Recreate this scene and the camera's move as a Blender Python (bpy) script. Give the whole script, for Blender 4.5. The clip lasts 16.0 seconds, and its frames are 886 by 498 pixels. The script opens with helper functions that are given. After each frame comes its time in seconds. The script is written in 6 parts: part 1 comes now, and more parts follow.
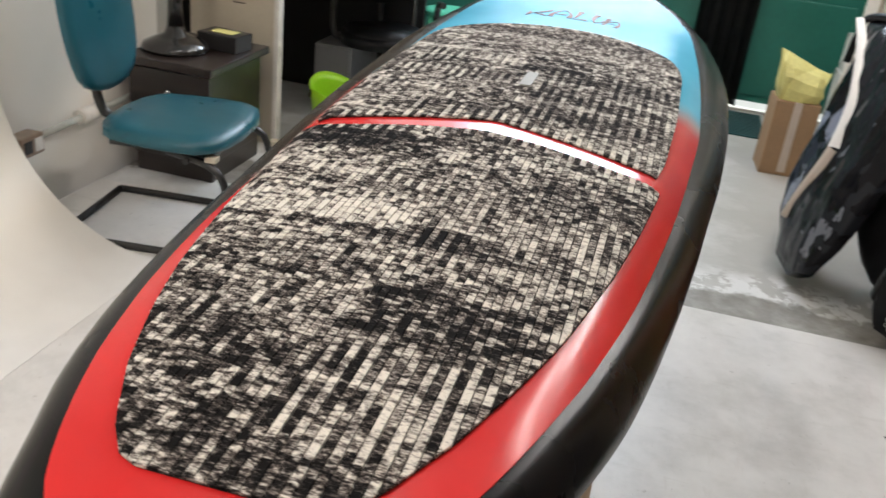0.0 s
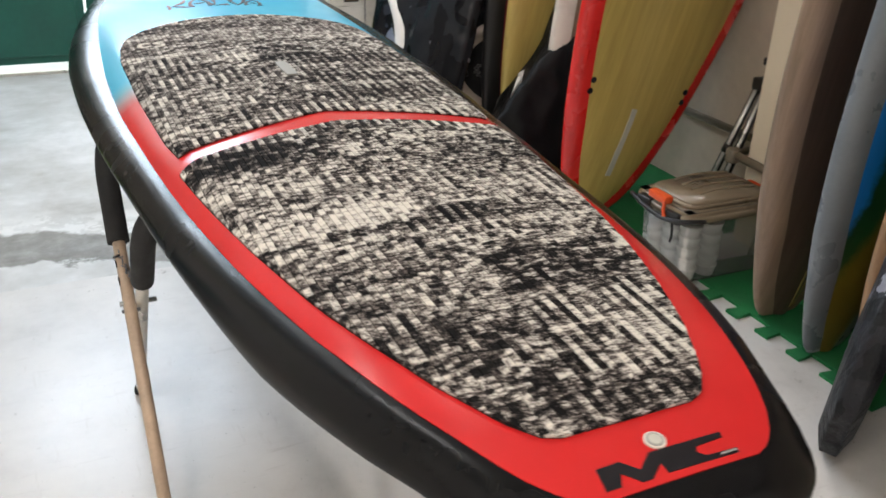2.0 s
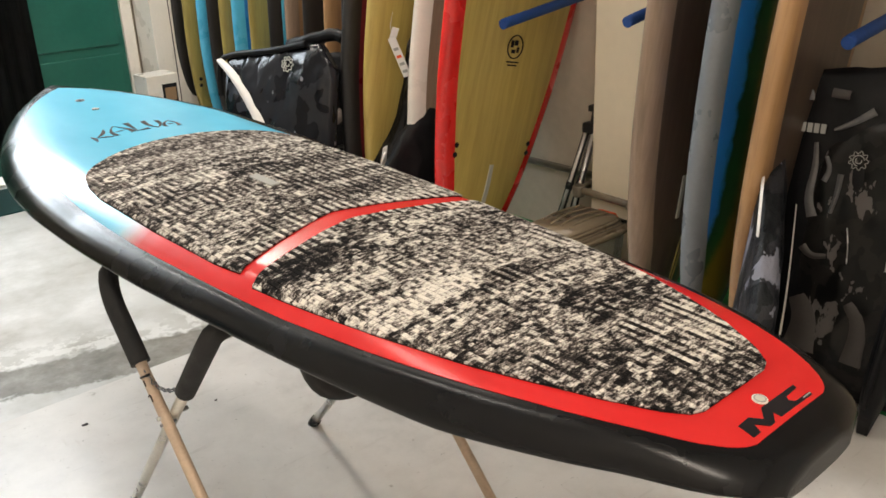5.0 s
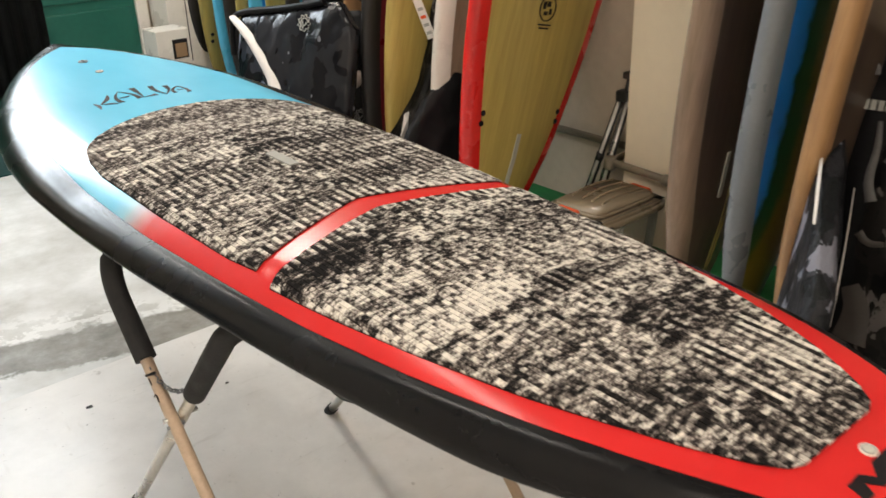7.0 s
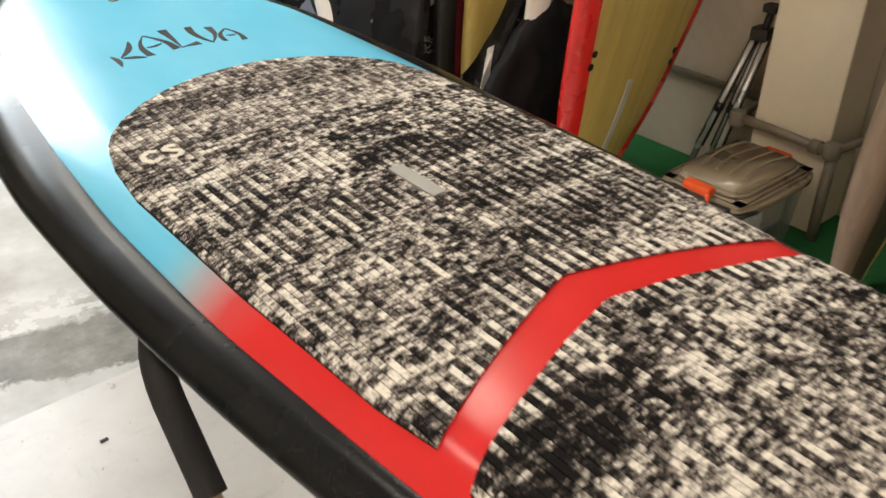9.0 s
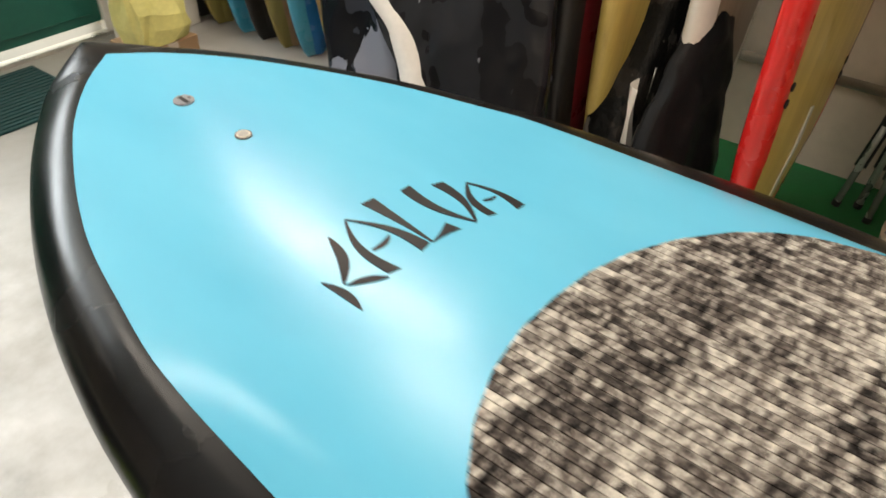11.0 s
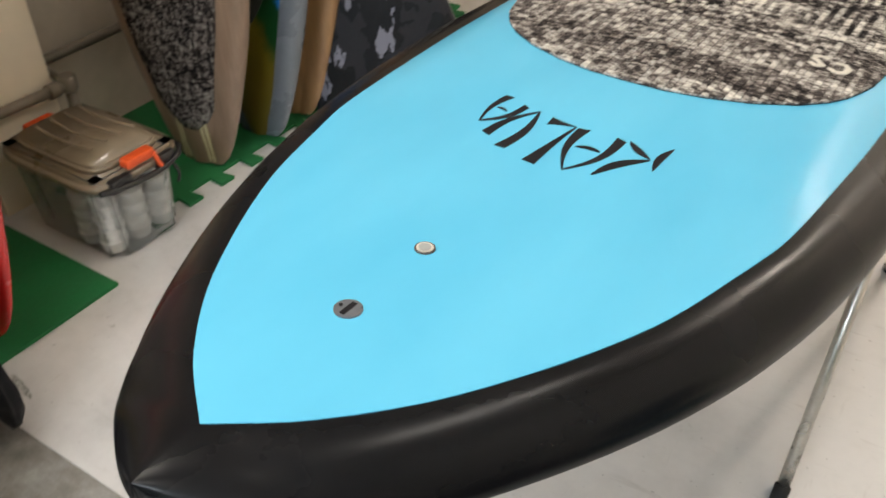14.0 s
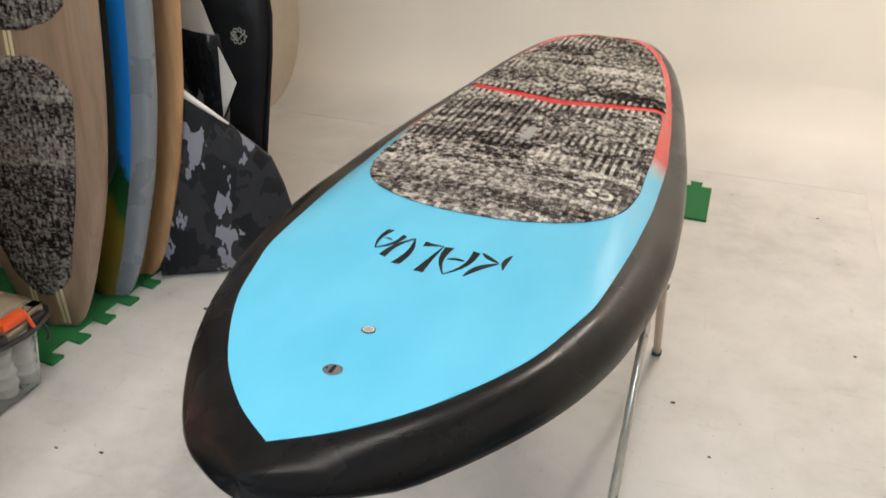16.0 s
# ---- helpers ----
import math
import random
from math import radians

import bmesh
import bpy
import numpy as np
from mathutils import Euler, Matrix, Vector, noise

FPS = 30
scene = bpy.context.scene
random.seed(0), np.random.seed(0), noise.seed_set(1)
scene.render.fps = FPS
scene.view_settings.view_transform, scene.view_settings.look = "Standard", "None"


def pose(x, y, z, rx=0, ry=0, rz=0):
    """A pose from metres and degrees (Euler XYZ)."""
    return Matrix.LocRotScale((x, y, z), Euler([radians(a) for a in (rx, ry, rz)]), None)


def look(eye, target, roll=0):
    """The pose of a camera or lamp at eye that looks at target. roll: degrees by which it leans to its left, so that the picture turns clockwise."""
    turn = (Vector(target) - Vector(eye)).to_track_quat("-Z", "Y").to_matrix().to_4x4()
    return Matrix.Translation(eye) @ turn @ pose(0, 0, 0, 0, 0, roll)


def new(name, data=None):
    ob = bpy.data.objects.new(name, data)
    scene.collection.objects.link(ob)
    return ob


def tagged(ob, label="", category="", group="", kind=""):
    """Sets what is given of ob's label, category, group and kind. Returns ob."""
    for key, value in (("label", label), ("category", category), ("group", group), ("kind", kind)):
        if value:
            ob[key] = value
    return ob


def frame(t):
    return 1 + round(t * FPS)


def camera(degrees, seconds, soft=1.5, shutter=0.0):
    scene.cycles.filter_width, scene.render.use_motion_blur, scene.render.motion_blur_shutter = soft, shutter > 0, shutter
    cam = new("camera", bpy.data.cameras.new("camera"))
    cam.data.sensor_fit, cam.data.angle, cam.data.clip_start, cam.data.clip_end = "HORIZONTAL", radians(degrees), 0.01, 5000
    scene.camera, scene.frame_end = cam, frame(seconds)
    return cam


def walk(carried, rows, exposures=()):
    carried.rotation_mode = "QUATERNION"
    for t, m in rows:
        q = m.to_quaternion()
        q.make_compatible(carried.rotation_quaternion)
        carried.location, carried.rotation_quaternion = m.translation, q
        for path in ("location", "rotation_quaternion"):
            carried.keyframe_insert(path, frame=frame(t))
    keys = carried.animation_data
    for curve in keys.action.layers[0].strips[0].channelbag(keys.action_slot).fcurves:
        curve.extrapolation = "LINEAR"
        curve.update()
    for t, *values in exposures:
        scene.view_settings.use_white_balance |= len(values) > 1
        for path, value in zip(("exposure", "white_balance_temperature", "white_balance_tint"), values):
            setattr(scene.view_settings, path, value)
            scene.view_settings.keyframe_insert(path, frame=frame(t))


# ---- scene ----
cam = camera(53.4, 16.0, soft=1.6, shutter=0.4)
PATH = [
    (0, (0.267, -0.337, 1.446), (-0.128, 1.427, 0.589), 6.8),
    (0.5, (0.094, -0.402, 1.453), (-0.002, 1.409, 0.611), 6.6),
    (1, (-0.113, -0.456, 1.452), (0.166, 1.337, 0.612), 5.9),
    (1.5, (-0.31, -0.497, 1.466), (0.264, 1.219, 0.613), 5.0),
    (2, (-0.503, -0.417, 1.484), (0.272, 1.214, 0.623), 2.2),
    (2.5, (-0.648, -0.342, 1.521), (0.263, 1.207, 0.643), -0.8),
    (3, (-0.814, -0.323, 1.559), (0.246, 1.135, 0.693), -2.7),
    (3.5, (-0.976, -0.363, 1.604), (0.157, 1.069, 0.786), -3.4),
    (4, (-1.036, -0.389, 1.626), (0.155, 1.03, 0.872), -2.9),
    (4.2, (-1.042, -0.391, 1.625), (0.164, 1.023, 0.887), -2.5),
    (6.3, (-1.051, -0.413, 1.632), (0.164, 0.981, 0.871), -2.1),
    (6.5, (-1.03, -0.393, 1.633), (0.172, 1.003, 0.854), -2.2),
    (7, (-0.951, -0.204, 1.623), (0.218, 1.191, 0.794), -1.6),
    (7.5, (-0.853, -0.027, 1.613), (0.257, 1.389, 0.74), -1.3),
    (8, (-0.803, 0.151, 1.604), (0.262, 1.571, 0.684), -1.4),
    (8.5, (-0.778, 0.371, 1.589), (0.307, 1.741, 0.616), -0.7),
    (9, (-0.72, 0.592, 1.581), (0.39, 1.883, 0.533), 0.6),
    (9.5, (-0.627, 0.82, 1.583), (0.447, 2.095, 0.478), 1.2),
    (10, (-0.58, 1.056, 1.579), (0.453, 2.335, 0.441), 0.0),
    (10.2, (-0.588, 1.165, 1.585), (0.46, 2.426, 0.44), -0.7),
    (12.3, (-0.613, 2.43, 1.533), (0.905, 2.686, 0.257), -1.7),
    (12.5, (-0.597, 2.528, 1.552), (0.893, 2.547, 0.217), -1.7),
    (13, (-0.533, 2.804, 1.538), (0.838, 2.242, 0.195), -0.5),
    (13.5, (-0.483, 3.017, 1.557), (0.627, 1.982, 0.254), 0.5),
    (14, (-0.456, 3.195, 1.607), (0.446, 1.89, 0.39), -1.5),
    (14.5, (-0.426, 3.252, 1.631), (0.352, 1.809, 0.485), -1.1),
    (15, (-0.426, 3.386, 1.692), (0.178, 1.823, 0.6), 0.6),
    (15.5, (-0.451, 3.564, 1.748), (0.092, 1.929, 0.732), 1.9),
    (16, (-0.479, 3.672, 1.783), (0.07, 1.981, 0.866), 1.9),
]
walk(cam, [(t, look(eye, target, roll)) for t, eye, target, roll in PATH], [(0, 0.1, 6200, 10), (1, 0.1, 6400, 10), (2, 0.05, 6150, 10), (2.5, 0.08, 6050, 10), (3.5, 0.15, 6600, 10), (6.5, 0.15, 6800, 10), (8.5, 0.1, 6850, 10), (10, 0.1, 7400, 10), (12.5, -0.1, 6750, 10), (14, 0.0, 6650, 10), (15, 0.0, 6550, 10), (16, 0.0, 6550, 10)])

# ---- light ----
world = bpy.data.worlds.new("world")
scene.world = world
world.use_nodes = True
wn = world.node_tree.nodes
sky = wn.new("ShaderNodeTexSky")
sky.sky_type, sky.sun_disc, sky.sun_elevation, sky.sun_rotation = "NISHITA", False, radians(48), radians(30)
world.node_tree.links.new(sky.outputs[0], wn["Background"].inputs[0])
wn["Background"].inputs[1].default_value = 0.12

ROOM_X0, ROOM_X1, ROOM_Y0, ROOM_Y1, ROOM_Z = -2.75, 2.22, -1.6, 5.68, 3.1


def area_lamp(name, eye, target, sx, sy, watts, colour):
    data = bpy.data.lights.new(name, "AREA")
    data.shape, data.size, data.size_y, data.energy, data.color = "RECTANGLE", sx, sy, watts, colour
    ob = new(name, data)
    ob.matrix_world = look(eye, target)
    return tagged(ob, kind="structure")


# daylight through the high window over the green door
area_lamp("window_daylight", (-0.25, ROOM_Y1 - 0.03, 2.6), (0.1, 2.0, 0.9), 1.6, 0.7, 74, (0.76, 0.88, 1.0))
# strip lamps added unseen under the ceiling; only the fourth follows a highlight
LAMPS = [(-1.10, -0.62, 31, (1.0, 0.90, 0.80)), (-0.55, 1.75, 9, (1.0, 0.96, 0.93)), (0.9, 2.9, 15, (1.0, 0.94, 0.88)), (-0.15, 4.1, 8, (1.0, 0.96, 0.93)), (1.3, 4.0, 26, (1.0, 0.93, 0.86))]
for lx, ly, watts, tint in LAMPS:
    area_lamp("added_lamp_light", (lx, ly, ROOM_Z - 0.12), (lx, ly, 0), 0.16, 1.15, watts, tint)

# ---- materials ----
def material(name, base, rough=0.6, metal=0.0, coat=0.0, vary=0.15, scale=6.0, bump=0.0, bump_scale=80.0, spec=0.5, rvary=0.1):
    """A surface with two scales of variation in tone, some in gloss, and fine relief."""
    m = bpy.data.materials.new(name)
    m.use_nodes = True
    nt = m.node_tree
    n, l = nt.nodes, nt.links
    b = n["Principled BSDF"]
    b.inputs["Roughness"].default_value, b.inputs["Metallic"].default_value = rough, metal
    b.inputs["Coat Weight"].default_value, b.inputs["Specular IOR Level"].default_value = coat, spec
    b.inputs["Coat Roughness"].default_value = 0.12
    tc = n.new("ShaderNodeTexCoord")
    n1, n2 = n.new("ShaderNodeTexNoise"), n.new("ShaderNodeTexNoise")
    n1.inputs["Scale"].default_value, n2.inputs["Scale"].default_value = scale, scale * 11
    n1.inputs["Detail"].default_value, n2.inputs["Detail"].default_value = 6, 4
    l.new(tc.outputs["Object"], n1.inputs["Vector"]), l.new(tc.outputs["Object"], n2.inputs["Vector"])
    mix = math_node(nt, "ADD", n1.outputs["Fac"], math_node(nt, "MULTIPLY", n2.outputs["Fac"], 0.5))
    tone = n.new("ShaderNodeMapRange")
    tone.inputs[1].default_value, tone.inputs[2].default_value = 0.45, 1.05
    tone.inputs[3].default_value, tone.inputs[4].default_value = 1 - vary, 1 + vary
    l.new(mix, tone.inputs[0])
    col = n.new("ShaderNodeMix")
    col.data_type, col.blend_type = "RGBA", "MULTIPLY"
    col.inputs[0].default_value = 1.0
    col.inputs[6].default_value = (*base, 1)
    l.new(tone.outputs[0], col.inputs[7])
    l.new(col.outputs[2], b.inputs["Base Color"])
    rr = n.new("ShaderNodeMapRange")
    rr.inputs[1].default_value, rr.inputs[2].default_value = 0.3, 0.7
    rr.inputs[3].default_value, rr.inputs[4].default_value = max(0.03, rough - rvary), min(1, rough + rvary)
    l.new(n1.outputs["Fac"], rr.inputs[0]), l.new(rr.outputs[0], b.inputs["Roughness"])
    if bump:
        nb, bp = n.new("ShaderNodeTexNoise"), n.new("ShaderNodeBump")
        nb.inputs["Scale"].default_value, nb.inputs["Detail"].default_value = bump_scale, 6
        l.new(tc.outputs["Object"], nb.inputs["Vector"]), l.new(nb.outputs["Fac"], bp.inputs["Height"])
        bp.inputs["Strength"].default_value, bp.inputs["Distance"].default_value = bump, 0.004
        l.new(bp.outputs["Normal"], b.inputs["Normal"])
    return m


def math_node(nt, op, a, b=None, c=None):
    node = nt.nodes.new("ShaderNodeMath")
    node.operation = op
    for k, v in enumerate((a, b, c)):
        if v is None:
            continue
        if isinstance(v, (int, float)):
            node.inputs[k].default_value = v
        else:
            nt.links.new(v, node.inputs[k])
    return node.outputs[0]


def ramp_node(nt, fac, stops, constant=False):
    node = nt.nodes.new("ShaderNodeValToRGB")
    el = node.color_ramp.elements
    node.color_ramp.interpolation = "CONSTANT" if constant else "LINEAR"
    el[0].position, el[0].color = stops[0][0], (*stops[0][1], 1)
    el[1].position, el[1].color = stops[1][0], (*stops[1][1], 1)
    for p, c in stops[2:]:
        el.new(p).color = (*c, 1)
    nt.links.new(fac, node.inputs[0])
    return node.outputs[0]


def mix_node(nt, fac, a, b):
    node = nt.nodes.new("ShaderNodeMix")
    node.data_type = "RGBA"
    for k, v in ((0, fac), (6, a), (7, b)):
        if isinstance(v, (int, float)):
            node.inputs[k].default_value = v
        elif isinstance(v, tuple):
            node.inputs[k].default_value = (*v, 1)
        else:
            nt.links.new(v, node.inputs[k])
    return node.outputs[2]


def noise_node(nt, vec, scale, detail=4.0, rough=0.5):
    node = nt.nodes.new("ShaderNodeTexNoise")
    node.inputs["Scale"].default_value, node.inputs["Detail"].default_value, node.inputs["Roughness"].default_value = scale, detail, rough
    nt.links.new(vec, node.inputs["Vector"])
    return node.outputs["Fac"]


def coords(nt, stretch=(1, 1, 1), shift=(0, 0, 0)):
    tc, mp = nt.nodes.new("ShaderNodeTexCoord"), nt.nodes.new("ShaderNodeMapping")
    mp.inputs["Scale"].default_value, mp.inputs["Location"].default_value = stretch, shift
    nt.links.new(tc.outputs["Object"], mp.inputs["Vector"])
    return mp.outputs["Vector"]


def bumped(nt, height, strength, distance=0.003):
    bp = nt.nodes.new("ShaderNodeBump")
    bp.inputs["Strength"].default_value, bp.inputs["Distance"].default_value = strength, distance
    nt.links.new(height, bp.inputs["Height"])
    nt.links.new(bp.outputs["Normal"], nt.nodes["Principled BSDF"].inputs["Normal"])


def blank(name, rough=0.5, coat=0.0, metal=0.0):
    m = bpy.data.materials.new(name)
    m.use_nodes = True
    b = m.node_tree.nodes["Principled BSDF"]
    b.inputs["Roughness"].default_value, b.inputs["Coat Weight"].default_value, b.inputs["Metallic"].default_value = rough, coat, metal
    b.inputs["Coat Roughness"].default_value = 0.1
    return m, m.node_tree, b.inputs["Base Color"], b


def deck_paint():
    m, nt, base, b = blank("airbrushed_lacquer", 0.3, 0.04)
    b.inputs["Specular IOR Level"].default_value = 0.30
    v = coords(nt)
    sep = nt.nodes.new("ShaderNodeSeparateXYZ")
    nt.links.new(v, sep.inputs[0])
    soft = math_node(nt, "MULTIPLY", math_node(nt, "SUBTRACT", noise_node(nt, v, 9, 5), 0.5), 0.06)
    y = math_node(nt, "ADD", sep.outputs["Y"], soft)
    fade = nt.nodes.new("ShaderNodeMapRange")
    fade.interpolation_type = "SMOOTHSTEP"
    fade.inputs[1].default_value, fade.inputs[2].default_value = 1.36, 1.62
    nt.links.new(y, fade.inputs[0])
    blue = ramp_node(nt, noise_node(nt, coords(nt, (2.0, 0.7, 1)), 3.0, 5), [(0.3, (0.10, 0.47, 0.70)), (0.7, (0.13, 0.53, 0.76))])
    red = ramp_node(nt, noise_node(nt, v, 7, 5), [(0.3, (0.58, 0.020, 0.021)), (0.7, (0.65, 0.028, 0.028))])
    spray = ramp_node(nt, fade.outputs[0], [(0.2, (0.56, 0.07, 0.07)), (0.5, (0.40, 0.27, 0.28)), (0.8, (0.24, 0.42, 0.50))])
    step_in, step_out = nt.nodes.new("ShaderNodeMapRange"), nt.nodes.new("ShaderNodeMapRange")
    for mr, lo, hi in ((step_in, 0.0, 0.25), (step_out, 0.72, 1.0)):
        mr.inputs[1].default_value, mr.inputs[2].default_value = lo, hi
        nt.links.new(fade.outputs[0], mr.inputs[0])
    nt.links.new(mix_node(nt, step_out.outputs[0], mix_node(nt, step_in.outputs[0], red, spray), blue), base)
    rr = nt.nodes.new("ShaderNodeMapRange")
    rr.inputs[3].default_value, rr.inputs[4].default_value = 0.17, 0.29
    nt.links.new(noise_node(nt, v, 14, 6), rr.inputs[0])
    nt.links.new(rr.outputs[0], b.inputs["Roughness"])
    bumped(nt, noise_node(nt, v, 30, 3), 0.05, 0.002)
    return m


STRIP = 0.0105


# areas of the print on the big board: x0, x1, y0, y1, tone, share of long dashes
PRINT_AREAS = [(-0.010, 0.21, 0.235, 0.395, 0.10, 1.0), (0.0, 0.21, 0.425, 0.53, -0.30, 0.0), (-0.31, -0.01, 0.665, 0.745, 0.30, 0.0), (0.0, 0.065, 0.635, 0.71, -0.05, 1.0),
               (-0.31, -0.06, 0.94, 1.03, -0.28, 0.0), (-0.03, 0.11, 1.585, 1.695, -0.26, 0.0), (-0.33, 0.33, 1.70, 2.07, 0.05, 0.0), (-0.14, -0.05, 1.55, 1.65, 0.16, 0.0), (-0.17, 0.0, 1.185, 1.255, -0.06, 0.8),
               (0.02, 0.30, 1.24, 1.62, -0.06, 0.55), (-0.30, -0.12, 0.955, 1.05, -0.12, 0.0), (-0.30, -0.02, 1.44, 1.52, -0.04, 0.7), (-0.27, -0.18, 1.55, 1.69, -0.02, 0.7), (0.10, 0.27, 0.62, 0.78, 0.06, 0.4)]


def pad_foam(name="printed_foam", across="X", along="Y", pale=1.0, areas=()):
    """Foam printed with a pattern of broken black and cream dashes, strip by strip, under a fine grain that runs across."""
    m, nt, base, b = blank(name, 0.9)
    b.inputs["Specular IOR Level"].default_value = 0.06
    v = coords(nt)
    sep = nt.nodes.new("ShaderNodeSeparateXYZ")
    nt.links.new(v, sep.inputs[0])
    x, y = sep.outputs[across], sep.outputs[along]
    idx = math_node(nt, "FLOOR", math_node(nt, "DIVIDE", math_node(nt, "ADD", x, 500 * STRIP + STRIP / 2 + 0.006), STRIP))

    def cell(length, seed):
        wob = nt.nodes.new("ShaderNodeTexWhiteNoise")
        wob.noise_dimensions = "1D"
        nt.links.new(math_node(nt, "ADD", idx, seed), wob.inputs["W"])
        row = math_node(nt, "FLOOR", math_node(nt, "ADD", math_node(nt, "DIVIDE", y, length), wob.outputs["Value"]))
        com, wn2 = nt.nodes.new("ShaderNodeCombineXYZ"), nt.nodes.new("ShaderNodeTexWhiteNoise")
        nt.links.new(idx, com.inputs[0]), nt.links.new(row, com.inputs[1])
        com.inputs[2].default_value = seed
        nt.links.new(com.outputs[0], wn2.inputs["Vector"])
        return wn2.outputs["Value"]

    def step(val, lo, hi, out=1.0):
        mr = nt.nodes.new("ShaderNodeMapRange")
        mr.inputs[1].default_value, mr.inputs[2].default_value, mr.inputs[4].default_value = lo, hi, out
        nt.links.new(val, mr.inputs[0])
        return mr.outputs[0]

    def blend(f, a, c):
        return math_node(nt, "ADD", math_node(nt, "MULTIPLY", a, math_node(nt, "SUBTRACT", 1.0, f)), math_node(nt, "MULTIPLY", c, f))

    flat = lambda p, q: (p, q, q)
    wander = math_node(nt, "MULTIPLY", math_node(nt, "SUBTRACT", noise_node(nt, coords(nt, flat(1.0, 1.0), (3, 8, 1)), 28, 3, 0.6), 0.5), 0.05)
    shift, dash = 0.0, 0.0
    for x0, x1, y0, y1, amount, share in areas:
        xw, yw = math_node(nt, "ADD", x, wander), math_node(nt, "ADD", y, wander)
        inside = math_node(nt, "MINIMUM", math_node(nt, "MINIMUM", step(xw, x0 - 0.008, x0 + 0.008), step(xw, x1 + 0.012, x1 - 0.012)), math_node(nt, "MINIMUM", step(yw, y0 - 0.012, y0 + 0.012), step(yw, y1 + 0.012, y1 - 0.012)))
        shift = math_node(nt, "ADD", shift, math_node(nt, "MULTIPLY", inside, amount))
        if share:
            dash = math_node(nt, "MAXIMUM", dash, math_node(nt, "MULTIPLY", inside, share))
    if areas:
        out = math_node(nt, "ABSOLUTE", math_node(nt, "ADD", x, 0.006))
        for y_mid, slope, y0, y1 in ((1.121, 0.30, -0.024, 0.01), (1.190, 0.36, -0.01, 0.040)):
            off = math_node(nt, "SUBTRACT", math_node(nt, "ADD", y, math_node(nt, "MULTIPLY", out, slope)), y_mid)
            inside = math_node(nt, "MULTIPLY", step(off, y0 - 0.003, y0 + 0.003), step(off, y1 + 0.003, y1 - 0.003))
            dash = math_node(nt, "MAXIMUM", dash, math_node(nt, "MULTIPLY", inside, 0.95))
            shift = math_node(nt, "ADD", shift, math_node(nt, "MULTIPLY", inside, 0.06))
    half = math_node(nt, "GREATER_THAN", x, -0.006)
    streak_at = nt.nodes.new("ShaderNodeCombineXYZ")
    nt.links.new(math_node(nt, "MULTIPLY", x, 0.32), streak_at.inputs[0])
    nt.links.new(math_node(nt, "MULTIPLY", math_node(nt, "ADD", y, math_node(nt, "MULTIPLY", half, 0.37)), 4.5), streak_at.inputs[1])
    streak = step(noise_node(nt, streak_at.outputs[0], 5.5, 3, 0.55), 0.54, 0.66)
    short = blend(0.52, cell(0.0092, 3.0), cell(0.018, 7.0))
    even = math_node(nt, "MODULO", idx, 2.0)
    dashes = math_node(nt, "ADD", math_node(nt, "MULTIPLY", cell(0.034, 11.0), 0.52), math_node(nt, "MULTIPLY", even, 0.47))
    patch = step(noise_node(nt, coords(nt, flat(0.9, 2.0), (4.3, 1.7, 0)), 6.5, 2), 0.53, 0.62, 0.55)
    patch = math_node(nt, "MAXIMUM", patch, dash)
    band = noise_node(nt, coords(nt, flat(0.28, 2.2), (1.1, 3.2, 0)), 4.6, 3, 0.6)
    grain = noise_node(nt, coords(nt, flat(0.62, 1.35)), 205, 4, 0.78)
    blot = noise_node(nt, coords(nt, flat(0.55, 1.6), (2, 5, 0)), 85, 3, 0.7)
    tone = math_node(nt, "MULTIPLY", blend(patch, short, dashes), 0.80)
    for val, amount in ((grain, 1.85), (blot, 1.45), (band, 0.95)):
        tone = math_node(nt, "ADD", tone, math_node(nt, "MULTIPLY", math_node(nt, "SUBTRACT", val, 0.5), amount))
    tone = math_node(nt, "ADD", tone, math_node(nt, "MULTIPLY", streak, 0.22))
    tone = math_node(nt, "ADD", math_node(nt, "ADD", tone, 0.04), shift)
    if areas:
        worn = step(math_node(nt, "ADD", y, math_node(nt, "MULTIPLY", wander, 2.0)), 1.66, 1.80, 0.42)
        tone = blend(worn, tone, 0.50)
    col = ramp_node(nt, tone, [(0.16, (0.009, 0.008, 0.008)), (0.34, (0.036, 0.031, 0.029)), (0.50, (0.15, 0.127, 0.115)), (0.65, (0.44 * pale, 0.41 * pale, 0.37 * pale)), (0.84, (0.72 * pale, 0.68 * pale, 0.61 * pale))])
    nt.links.new(col, base)
    bumped(nt, grain, 0.2, 0.0008)
    return m


def wood(name, light, dark, along="Z", scale=1.0, gloss=0.35):
    m, nt, base, b = blank(name, gloss, 0.3)
    st = {"X": (0.6, 9, 9), "Y": (9, 0.6, 9), "Z": (9, 9, 0.6)}[along]
    v = coords(nt, tuple(s * scale for s in st))
    a, c = noise_node(nt, v, 2.2, 6, 0.6), noise_node(nt, v, 14, 4)
    f = math_node(nt, "ADD", math_node(nt, "MULTIPLY", a, 0.8), math_node(nt, "MULTIPLY", c, 0.2))
    nt.links.new(ramp_node(nt, f, [(0.32, dark), (0.62, light)]), base)
    bumped(nt, c, 0.06, 0.001)
    return m


